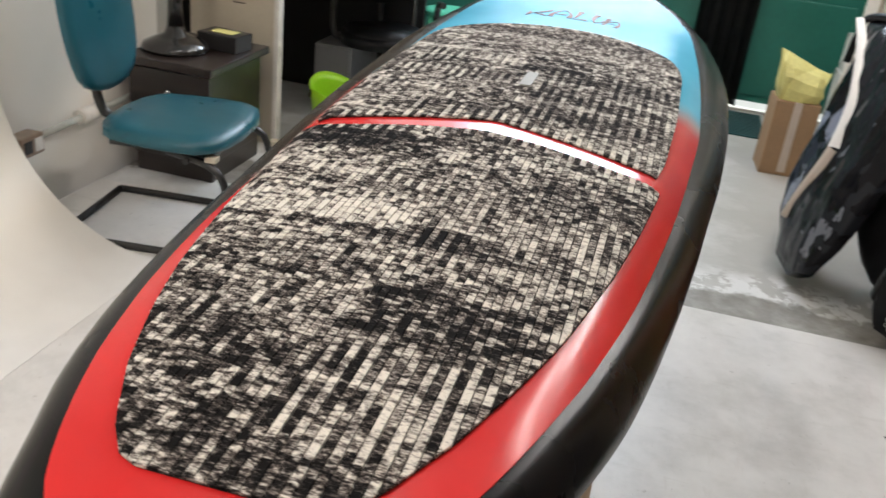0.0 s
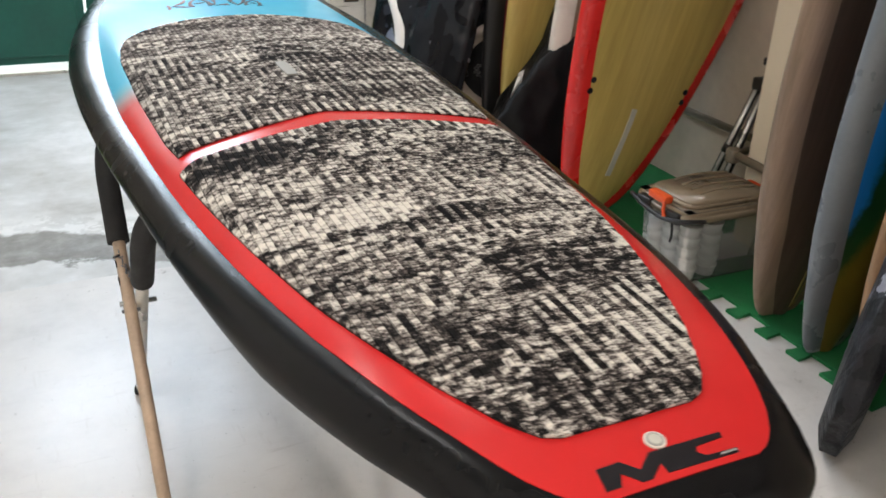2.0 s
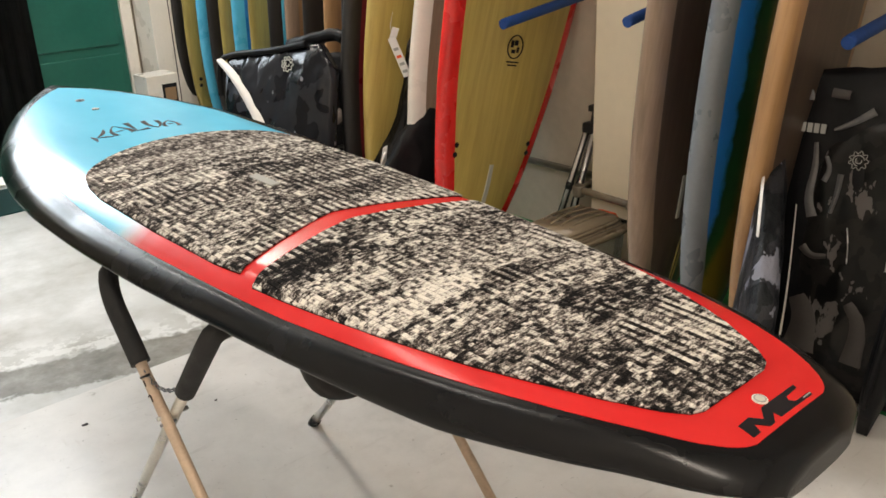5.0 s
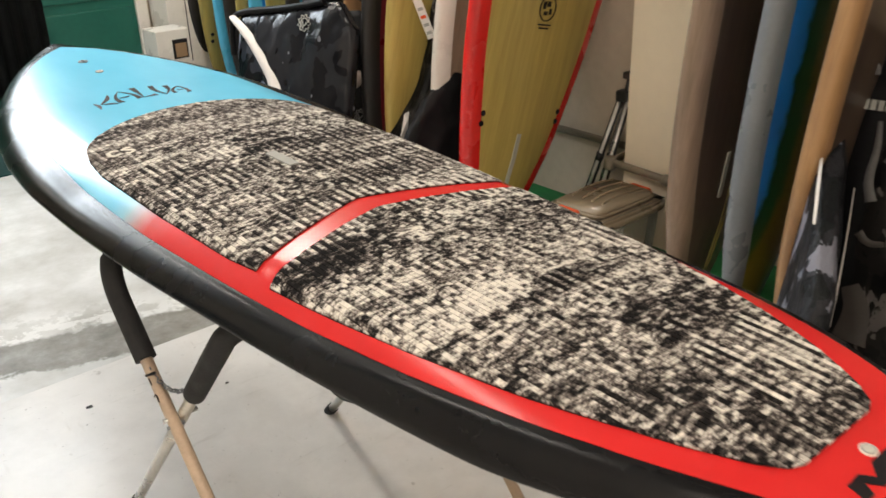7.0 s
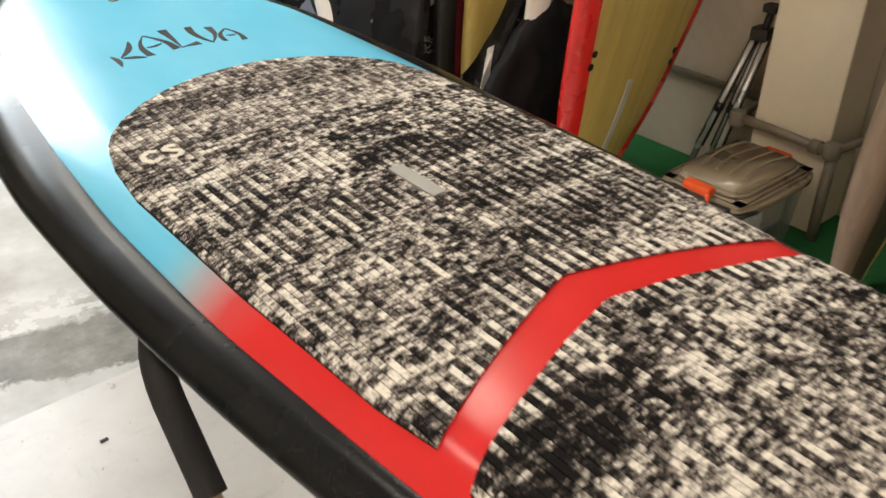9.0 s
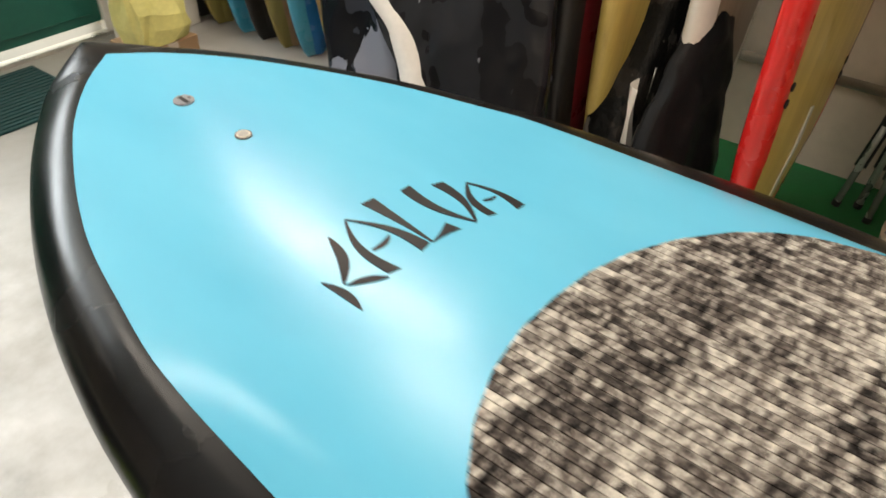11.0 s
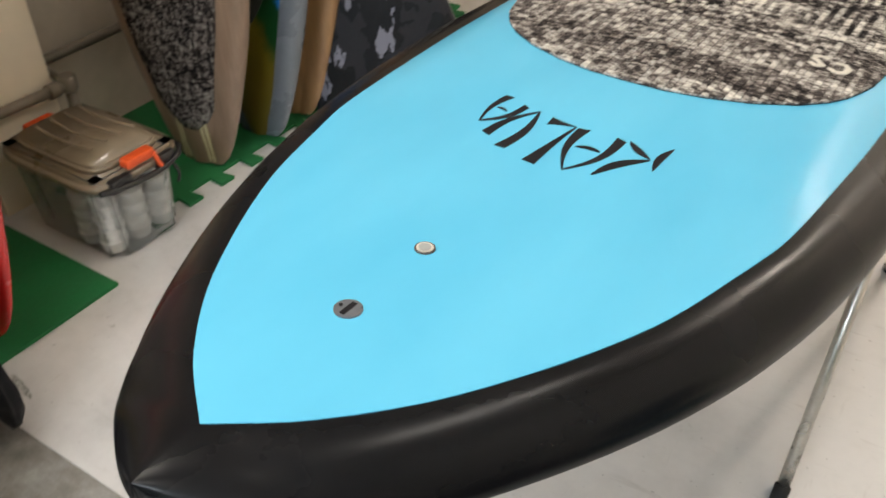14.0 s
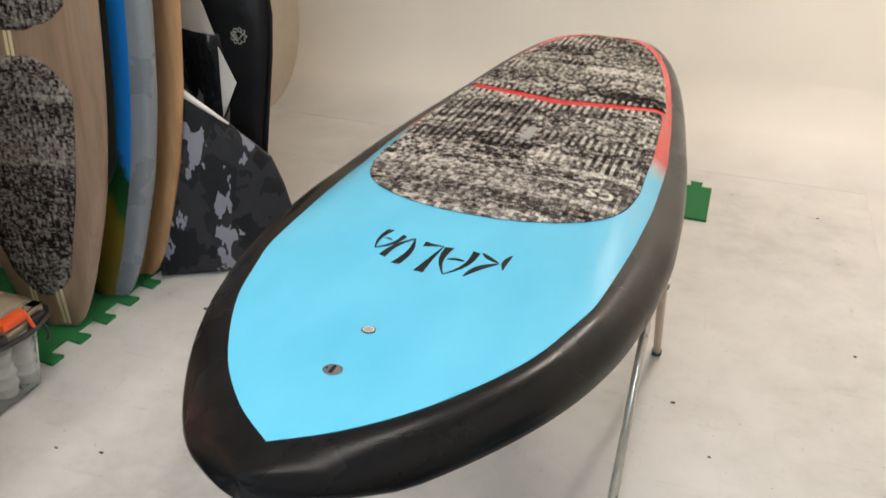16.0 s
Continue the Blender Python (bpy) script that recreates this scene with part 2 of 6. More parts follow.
def camo(name, tones, scale, seed, cover=0.60, spec=0.2, rough=0.45):
    """Printed camouflage: dark ground, two soft dark tones and pale, ragged, upright patches."""
    m, nt, base, b = blank(name, rough)
    b.inputs["Specular IOR Level"].default_value = spec
    f = noise_node(nt, coords(nt, (1, 1, 0.75), (seed, seed * 0.7, 0)), scale, 3.5, 0.55)
    g = noise_node(nt, coords(nt, (1.25, 1.25, 0.62), (seed + 7, 3, 1)), scale * 1.25, 4.5, 0.58)
    c1 = ramp_node(nt, f, [(0.0, tones[0]), (0.46, tones[1]), (0.57, tones[2])], True)
    c = mix_node(nt, math_node(nt, "GREATER_THAN", g, cover), c1, tones[3])
    nt.links.new(c, base)
    bumped(nt, noise_node(nt, coords(nt, (1, 1, 0.6)), 8, 5 if rough > 0.3 else 1.5, 0.6), 0.8, 0.04)
    return m


def floor_paint(name, stops, scale, rough, seed, spots):
    """Worn floor paint: cloudy tones, scuffs drawn out in two directions, and small dirt."""
    m, nt, base, b = blank(name, rough)
    b.inputs["Specular IOR Level"].default_value = 0.5
    v = coords(nt, (1, 1, 1), (seed, seed, 0))
    big, mid, fine = noise_node(nt, v, scale, 6, 0.6), noise_node(nt, v, scale * 5, 6, 0.68), noise_node(nt, v, 90, 3, 0.6)
    f = math_node(nt, "ADD", math_node(nt, "MULTIPLY", big, 0.55), math_node(nt, "MULTIPLY", mid, 0.45))
    col = ramp_node(nt, f, stops)

    def over(col, fac, lo, hi, amount, tone):
        mr = nt.nodes.new("ShaderNodeMapRange")
        mr.inputs[1].default_value, mr.inputs[2].default_value, mr.inputs[4].default_value = lo, hi, amount
        nt.links.new(fac, mr.inputs[0])
        return mix_node(nt, mr.outputs[0], col, tone)

    col = over(col, noise_node(nt, coords(nt, (1.2, 9, 1), (seed, 1, 0)), 3.5, 6, 0.65), 0.60, 0.74, 0.4, (0.40, 0.37, 0.34))
    col = over(col, noise_node(nt, coords(nt, (8, 1.4, 1), (3, seed, 0)), 3.0, 6, 0.65), 0.62, 0.76, 0.4, (0.44, 0.40, 0.36))
    col = over(col, noise_node(nt, v, 22, 5, 0.7), spots, spots + 0.06, 0.45, (0.20, 0.17, 0.14))
    col = over(col, noise_node(nt, coords(nt, (1, 1, 1), (9, 4, 0)), 60, 3, 0.6), 0.70, 0.75, 0.6, (0.12, 0.10, 0.09))
    nt.links.new(col, base)
    rr = nt.nodes.new("ShaderNodeMapRange")
    rr.inputs[3].default_value, rr.inputs[4].default_value = rough - 0.16, rough + 0.15
    nt.links.new(mid, rr.inputs[0]), nt.links.new(rr.outputs[0], b.inputs["Roughness"])
    bumped(nt, fine, 0.12, 0.002)
    return m


def glow(name, colour, power):
    m = bpy.data.materials.new(name)
    m.use_nodes = True
    b = m.node_tree.nodes["Principled BSDF"]
    b.inputs["Emission Color"].default_value, b.inputs["Emission Strength"].default_value = (*colour, 1), power
    b.inputs["Base Color"].default_value = (*colour, 1)
    return m


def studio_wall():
    """White wall paint, with the shading of its curved foot painted in to meet the floor's tone."""
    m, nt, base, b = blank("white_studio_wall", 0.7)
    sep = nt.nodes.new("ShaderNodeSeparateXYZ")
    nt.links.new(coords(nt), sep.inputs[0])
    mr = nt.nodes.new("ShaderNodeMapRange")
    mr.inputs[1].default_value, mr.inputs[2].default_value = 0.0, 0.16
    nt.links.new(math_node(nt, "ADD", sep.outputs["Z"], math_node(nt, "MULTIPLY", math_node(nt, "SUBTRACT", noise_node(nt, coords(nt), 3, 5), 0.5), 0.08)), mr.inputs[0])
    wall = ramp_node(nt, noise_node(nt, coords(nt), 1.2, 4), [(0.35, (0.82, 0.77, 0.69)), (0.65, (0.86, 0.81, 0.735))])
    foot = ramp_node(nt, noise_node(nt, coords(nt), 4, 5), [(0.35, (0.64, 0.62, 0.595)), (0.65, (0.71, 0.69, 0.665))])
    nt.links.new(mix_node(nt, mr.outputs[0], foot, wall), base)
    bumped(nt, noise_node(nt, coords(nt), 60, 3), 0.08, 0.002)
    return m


def clear_plastic():
    m, nt, base, b = blank("clear_plastic", 0.25)
    base.default_value = (0.88, 0.90, 0.90, 1)
    b.inputs["Transmission Weight"].default_value, b.inputs["IOR"].default_value = 0.93, 1.12
    rr = nt.nodes.new("ShaderNodeMapRange")
    rr.inputs[3].default_value, rr.inputs[4].default_value = 0.05, 0.2
    nt.links.new(noise_node(nt, coords(nt), 12, 4), rr.inputs[0]), nt.links.new(rr.outputs[0], b.inputs["Roughness"])
    return m


def stained_concrete():
    """Pale bare concrete with a damp dark band of its own shape along the paint's edge, and shade painted in to the
    east.
    """
    m, nt, base, b = blank("bare_concrete", 0.4)
    v = coords(nt, (1, 1, 1), (5.3, 5.3, 0))
    big, mid, fine = noise_node(nt, v, 1.3, 6, 0.6), noise_node(nt, v, 6, 6, 0.65), noise_node(nt, v, 80, 3, 0.6)
    sep = nt.nodes.new("ShaderNodeSeparateXYZ")
    nt.links.new(coords(nt), sep.inputs[0])
    pale = ramp_node(nt, math_node(nt, "ADD", math_node(nt, "MULTIPLY", big, 0.6), math_node(nt, "MULTIPLY", mid, 0.4)), [(0.34, (0.36, 0.35, 0.325)), (0.43, (0.50, 0.495, 0.475)), (0.52, (0.60, 0.60, 0.59)), (0.62, (0.74, 0.74, 0.74))])
    # shade beside the bags, painted in as a browner tone east of x = 0.25
    painted_shade = nt.nodes.new("ShaderNodeMapRange")
    painted_shade.inputs[1].default_value, painted_shade.inputs[2].default_value, painted_shade.inputs[4].default_value = 0.25, 0.75, 0.75
    nt.links.new(math_node(nt, "ADD", sep.outputs["X"], math_node(nt, "SUBTRACT", mid, 0.5)), painted_shade.inputs[0])
    pale = mix_node(nt, painted_shade.outputs[0], pale, (0.27, 0.25, 0.215))
    damp = ramp_node(nt, noise_node(nt, coords(nt, (1, 1, 1), (1.0, 7.0, 0)), 7.0, 6, 0.7), [(0.33, (0.15, 0.14, 0.12)), (0.5, (0.23, 0.215, 0.19)), (0.68, (0.34, 0.325, 0.30))])
    slant = math_node(nt, "MULTIPLY", math_node(nt, "MAXIMUM", math_node(nt, "MINIMUM", sep.outputs["X"], 0.25), -0.6), 0.33)
    rag = math_node(nt, "MULTIPLY", math_node(nt, "SUBTRACT", noise_node(nt, v, 3.2, 8, 0.66), 0.5), 0.42)
    along = math_node(nt, "ADD", math_node(nt, "ADD", sep.outputs["Y"], slant), rag)

    def edge(lo, hi):
        mr = nt.nodes.new("ShaderNodeMapRange")
        mr.inputs[1].default_value, mr.inputs[2].default_value = lo, hi
        nt.links.new(along, mr.inputs[0])
        return mr.outputs[0]

    frost = math_node(nt, "MULTIPLY", math_node(nt, "MULTIPLY", edge(2.86, 2.90), edge(3.12, 2.98)), math_node(nt, "GREATER_THAN", noise_node(nt, coords(nt, (1, 1, 1), (2, 2, 0)), 9, 7, 0.7), 0.49))
    wet = math_node(nt, "MULTIPLY", edge(2.595, 2.615), edge(2.895, 2.865))
    pale = mix_node(nt, math_node(nt, "MULTIPLY", frost, 0.6), pale, (0.78, 0.78, 0.77))
    nt.links.new(mix_node(nt, wet, pale, damp), base)
    rr = nt.nodes.new("ShaderNodeMapRange")
    rr.inputs[3].default_value, rr.inputs[4].default_value = 0.3, 0.6
    nt.links.new(mid, rr.inputs[0]), nt.links.new(rr.outputs[0], b.inputs["Roughness"])
    bumped(nt, fine, 0.15, 0.002)
    return m


def tricolour():
    """Blue at one rail, then green, then yellow, sprayed with ragged edges."""
    m, nt, base, b = blank("sprayed_lacquer", 0.3, 0.3)
    sep = nt.nodes.new("ShaderNodeSeparateXYZ")
    v = coords(nt)
    nt.links.new(v, sep.inputs[0])
    low = math_node(nt, "MAXIMUM", math_node(nt, "SUBTRACT", 0.55, sep.outputs["Z"]), 0.0)
    f = math_node(nt, "ADD", math_node(nt, "ADD", sep.outputs["X"], 0.33), math_node(nt, "MULTIPLY", low, 0.42))
    f = math_node(nt, "ADD", f, math_node(nt, "MULTIPLY", math_node(nt, "SUBTRACT", noise_node(nt, v, 16, 5, 0.7), 0.5), 0.09))
    nt.links.new(ramp_node(nt, f, [(0.0, (0.008, 0.19, 0.62)), (0.165, (0.008, 0.16, 0.52)), (0.195, (0.004, 0.05, 0.014)), (0.27, (0.006, 0.07, 0.016)), (0.32, (0.16, 0.125, 0.012)), (0.50, (0.12, 0.085, 0.012)), (0.62, (0.20, 0.14, 0.02))]), base)
    return m


M_PAINT, M_PAD = deck_paint(), pad_foam(areas=PRINT_AREAS)
M_RAIL = material("black_satin_lacquer", (0.006, 0.006, 0.0068), 0.25, vary=0.25, scale=5, bump=0.03, bump_scale=40, spec=0.20, rvary=0.05)
M_GROOVE = material("dark_foam", (0.012, 0.011, 0.01), 0.9, spec=0.2)
M_INK = material("black_print", (0.012, 0.011, 0.013), 0.45, spec=0.2)
M_WHITEFLOOR = floor_paint("white_floor_paint", [(0.34, (0.49, 0.475, 0.455)), (0.45, (0.62, 0.60, 0.58)), (0.55, (0.69, 0.67, 0.65)), (0.7, (0.75, 0.73, 0.71))], 0.9, 0.34, 2.0, 0.66)
M_GREYFLOOR = stained_concrete()
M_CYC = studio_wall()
# shade behind the boards and light on the pillar go into these bases
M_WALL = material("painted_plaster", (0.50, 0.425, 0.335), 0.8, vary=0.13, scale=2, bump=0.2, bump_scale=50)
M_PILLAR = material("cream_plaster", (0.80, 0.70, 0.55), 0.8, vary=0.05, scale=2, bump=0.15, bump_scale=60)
M_CEIL = material("ceiling_paint", (0.72, 0.70, 0.66), 0.9, vary=0.05)
M_GREENDOOR = material("green_enamel", (0.012, 0.115, 0.085), 0.4, vary=0.15, scale=3, bump=0.06)
M_MAT = material("green_foam_mat", (0.012, 0.16, 0.045), 0.85, vary=0.2, scale=9, bump=0.35, bump_scale=220)
M_STEEL = material("galvanised_tube", (0.62, 0.60, 0.55), 0.34, metal=0.9, vary=0.2, scale=14)
M_BRASSY = material("tan_painted_tube", (0.50, 0.38, 0.28), 0.42, metal=0.1, vary=0.2, scale=12)
M_FOAM = material("black_pipe_foam", (0.014, 0.014, 0.015), 0.8, vary=0.25, scale=20, bump=0.3, bump_scale=150)
M_RUBBER = material("black_rubber", (0.012, 0.012, 0.012), 0.7)
M_BLACKP = material("black_plastic", (0.016, 0.015, 0.015), 0.38, vary=0.2)
M_GLOSSBLACK = material("glossy_black_plastic", (0.014, 0.013, 0.013), 0.12, vary=0.2, coat=0.5)
M_TEAL = material("teal_vinyl", (0.007, 0.080, 0.112), 0.34, vary=0.15, scale=6, bump=0.12, bump_scale=260)
M_LIME = material("lime_plastic", (0.30, 0.58, 0.015), 0.35, vary=0.1)
M_STOOL = material("sea_green_plastic", (0.09, 0.46, 0.30), 0.4, vary=0.12)
M_DARKWOOD = wood("dark_stained_wood", (0.024, 0.015, 0.012), (0.012, 0.008, 0.007), "X")
M_BEIGE = material("cream_laminate", (0.52, 0.46, 0.36), 0.5, vary=0.08)
M_CARD = material("cardboard", (0.30, 0.185, 0.10), 0.85, vary=0.12, bump=0.1)
M_PAPER = material("yellow_paper_bag", (0.60, 0.55, 0.20), 0.6, vary=0.2, bump=0.6, bump_scale=18)
M_WHITEP = material("white_fabric", (0.72, 0.69, 0.66), 0.6, vary=0.1, bump=0.4, bump_scale=22)
M_TAN = material("tan_fabric", (0.50, 0.42, 0.35), 0.7, vary=0.12, bump=0.4, bump_scale=26)
M_BLACKF = material("black_bag_cloth", (0.006, 0.006, 0.007), 0.45, vary=0.3, scale=5, bump=0.8, bump_scale=14, spec=0.18)
M_CAMO = camo("grey_camouflage_cloth", [(0.009, 0.010, 0.012), (0.024, 0.025, 0.030), (0.012, 0.013, 0.016), (0.21, 0.215, 0.265)], 5.2, 2.0, 0.592)
M_CAMOB = camo("blue_grey_camouflage_cloth", [(0.007, 0.008, 0.011), (0.034, 0.040, 0.054), (0.010, 0.012, 0.016), (0.20, 0.215, 0.27)], 4.8, 9.0, 0.60, 0.22, 0.22)
M_CAMOF = camo("glossy_black_camouflage_cloth", [(0.006, 0.006, 0.008), (0.018, 0.019, 0.023), (0.008, 0.008, 0.010), (0.17, 0.175, 0.20)], 4.4, 9.0, 0.64, 0.22, 0.2)
M_CAMOGREY = material("pale_grey_print", (0.085, 0.083, 0.085), 0.4, vary=0.35, scale=12)
M_CAMOBROWN = material("brown_grey_print", (0.038, 0.032, 0.029), 0.45, vary=0.2, scale=12)
M_CAMOE = camo("brown_grey_camouflage_cloth", [(0.004, 0.004, 0.004), (0.012, 0.011, 0.010), (0.006, 0.006, 0.006), (0.10, 0.092, 0.088)], 7.5, 4.0, 0.61, 0.2, 0.3)
M_CAMOD = camo("black_camouflage_cloth", [(0.005, 0.005, 0.005), (0.022, 0.019, 0.017), (0.007, 0.007, 0.007), (0.15, 0.14, 0.13)], 7.5, 4.0, 0.635)
M_PIPE = material("grey_brown_pipe_paint", (0.22, 0.185, 0.14), 0.45, vary=0.2, scale=9)
M_GREYCASE = material("grey_case_paint", (0.10, 0.10, 0.105), 0.5, vary=0.1)
M_CURTAIN = material("black_curtain_cloth", (0.012, 0.012, 0.013), 0.9, vary=0.3)
M_RUG = material("dark_teal_rug", (0.012, 0.05, 0.05), 0.95, vary=0.3, scale=30, bump=0.5, bump_scale=200)
M_ORANGE = material("orange_plastic", (0.80, 0.10, 0.02), 0.4)
M_CLEAR = clear_plastic()
M_LID = material("cloudy_lid_plastic", (0.26, 0.205, 0.14), 0.32, vary=0.12, coat=0.3)
M_CUP = material("white_cup_plastic", (0.74, 0.72, 0.69), 0.45, vary=0.06)
M_SILVER = material("pale_metal", (0.62, 0.62, 0.60), 0.3, metal=0.6)
M_SLOT = material("pale_grey_plastic", (0.50, 0.50, 0.45), 0.4)
M_DAY = glow("daylight_outside", (1.0, 1.0, 0.97), 2.5)
M_TUBE = glow("lamp_diffuser", (1.0, 0.9, 0.76), 5.0)
M_YELLOWBAMBOO = wood("yellow_bamboo", (0.56, 0.43, 0.125), (0.41, 0.30, 0.08), "Z", 1.3)
M_WALNUT = wood("pale_walnut", (0.29, 0.20, 0.14), (0.175, 0.12, 0.08), "Z")
# mostly board undersides; part of the darkness is their shade, painted in
M_WALNUTDARK = wood("brown_walnut", (0.095, 0.064, 0.046), (0.052, 0.036, 0.027), "Z")
M_OAK = wood("golden_wood", (0.42, 0.24, 0.11), (0.25, 0.135, 0.065), "Z")
M_REDL = material("red_lacquer", (0.68, 0.02, 0.018), 0.25, coat=0.4, vary=0.1)
M_GREYL = material("grey_lacquer", (0.16, 0.18, 0.205), 0.3, coat=0.3, vary=0.1)
M_BLUEL = material("blue_lacquer", (0.012, 0.16, 0.50), 0.25, coat=0.4, vary=0.12)
M_SKYL = material("light_blue_lacquer", (0.07, 0.40, 0.62), 0.3, coat=0.3, vary=0.12)
M_WHITEL = material("white_lacquer", (0.74, 0.70, 0.64), 0.3, coat=0.3, vary=0.06)
M_MAROON = material("maroon_lacquer", (0.16, 0.012, 0.02), 0.3, coat=0.3)
M_TRI = tricolour()
M_ARMBLUE = material("blue_foam_sleeve", (0.006, 0.05, 0.22), 0.75, vary=0.2, bump=0.3, bump_scale=150)
M_CREAM = material("cream_inlay", (0.62, 0.56, 0.34), 0.35, vary=0.08)
M_CREAMP = material("cream_print", (0.62, 0.58, 0.50), 0.8, vary=0.25, scale=60)
M_PLUG = material("dull_steel", (0.20, 0.21, 0.23), 0.35, metal=0.5, vary=0.15, scale=80)
M_HANDLE = material("grey_handle_plastic", (0.34, 0.34, 0.32), 0.6, spec=0.2, vary=0.1, scale=30)
M_OLIVE = wood("olive_bamboo", (0.33, 0.26, 0.07), (0.22, 0.165, 0.045), "Z", 1.3)


# ---- mesh helpers ----
def part(name, bm, mat, parent, label=""):
    me = bpy.data.meshes.new(name)
    bmesh.ops.recalc_face_normals(bm, faces=bm.faces[:])
    bm.to_mesh(me)
    bm.free()
    me.materials.append(mat)
    ob = new(name, me)
    ob.parent = parent
    return tagged(ob, label)


def thing(name, label, category, group="", m=None):
    ob = new(name)
    if m is not None:
        ob.matrix_world = m
    return tagged(ob, label, category, group)


def setting(name, bm, mat, label=""):
    ob = part(name, bm, mat, None, label)
    return tagged(ob, kind="structure")


def smooth(bm, on=True):
    for f in bm.faces:
        f.smooth = on
    return bm


def box(x0, y0, z0, x1, y1, z1, bevel=0.0, bm=None, seg=2):
    own = bmesh.new()
    r = bmesh.ops.create_cube(own, size=1)
    for v in r["verts"]:
        v.co = Vector(((x0 + x1) / 2 + v.co.x * (x1 - x0), (y0 + y1) / 2 + v.co.y * (y1 - y0), (z0 + z1) / 2 + v.co.z * (z1 - z0)))
    if bevel:
        bmesh.ops.bevel(own, geom=own.edges[:], offset=bevel, segments=seg, affect="EDGES", profile=0.6)
    if bm is None:
        return own
    join(bm, own)
    return bm


def join(bm, other, m=None):
    if m is not None:
        bmesh.ops.transform(other, matrix=m, verts=other.verts[:])
    tmp = bpy.data.meshes.new("tmp")
    other.to_mesh(tmp)
    other.free()
    bm.from_mesh(tmp)
    bpy.data.meshes.remove(tmp)
    return bm


def tube(points, radius, sides=12, bm=None, closed=False, cap=True, soft=0):
    """A tube along points; soft rounds its bends by cutting corners that many times."""
    pts = [Vector(p) for p in points]
    for _ in range(soft):
        cut = [pts[0]]
        for a, b in zip(pts, pts[1:]):
            cut += [a.lerp(b, 0.25), a.lerp(b, 0.75)]
        pts = cut + [pts[-1]]
    bm = bm or bmesh.new()
    rings, up = [], Vector((0.13, 0.31, 0.94))
    for i, p in enumerate(pts):
        a, b = pts[max(i - 1, 0)], pts[min(i + 1, len(pts) - 1)]
        d = (b - a).normalized()
        s = d.cross(up)
        s = s.normalized() if s.length > 1e-4 else d.orthogonal().normalized()
        up = s.cross(d)
        r = radius[i] if isinstance(radius, (list, tuple)) else radius
        rings.append([bm.verts.new(p + r * (math.cos(k * math.tau / sides) * s + math.sin(k * math.tau / sides) * up)) for k in range(sides)])
    for a, b in zip(rings, rings[1:]):
        for k in range(sides):
            bm.faces.new((a[k], a[(k + 1) % sides], b[(k + 1) % sides], b[k])).smooth = True
    if cap:
        bm.faces.new(rings[0][::-1]), bm.faces.new(rings[-1])
    return bm


def lathe(profile, sides=32, bm=None, centre=(0, 0, 0)):
    """A turned form: profile rows of (radius, height), bottom to top."""
    bm = bm or bmesh.new()
    rings = [[bm.verts.new((centre[0] + r * math.cos(k * math.tau / sides), centre[1] + r * math.sin(k * math.tau / sides), centre[2] + h)) for k in range(sides)] for r, h in profile]
    for a, b in zip(rings, rings[1:]):
        for k in range(sides):
            bm.faces.new((a[k], a[(k + 1) % sides], b[(k + 1) % sides], b[k])).smooth = True
    bm.faces.new(rings[0][::-1]), bm.faces.new(rings[-1])
    return bm


def slab(outline, thick, bevel=0.0, seg=2):
    """A flat piece from an outline in x and y, its top at z = 0."""
    bm = bmesh.new()
    face = bm.faces.new([bm.verts.new((x, y, -thick)) for x, y in outline])
    r = bmesh.ops.extrude_face_region(bm, geom=[face])
    bmesh.ops.translate(bm, vec=(0, 0, thick), verts=[g for g in r["geom"] if isinstance(g, bmesh.types.BMVert)])
    if bevel:
        top = [e for e in bm.edges if all(abs(v.co.z) < 1e-6 for v in e.verts)]
        bmesh.ops.bevel(bm, geom=top, offset=bevel, segments=seg, affect="EDGES")
    return bm


def crumple(bm, amount=0.012, scale=5.0, seed=0.0, stretch=0.5):
    """Soft folds and creases over a stuffed panel, running mostly up and down."""
    bmesh.ops.subdivide_edges(bm, edges=bm.edges[:], cuts=2, use_grid_fill=True)
    bm.normal_update()
    moves = []
    for v in bm.verts:
        p = Vector((v.co.x * scale + seed, v.co.y * scale * 0.6, v.co.z * scale * stretch + seed * 0.7))
        fold = 1 - abs(noise.noise(p)) * 2.2
        moves.append(v.normal * amount * (0.75 * fold + 0.6 * noise.noise(p * 2.7)))
    for v, d in zip(bm.verts, moves):
        v.co += d
    return smooth(bm)


def rounded(points, rounds=2):
    pts = [Vector(p) for p in points]
    for _ in range(rounds):
        pts = [q for a, b in zip(pts, pts[1:] + pts[:1]) for q in (a.lerp(b, 0.25), a.lerp(b, 0.75))]
    return [tuple(p) for p in pts]


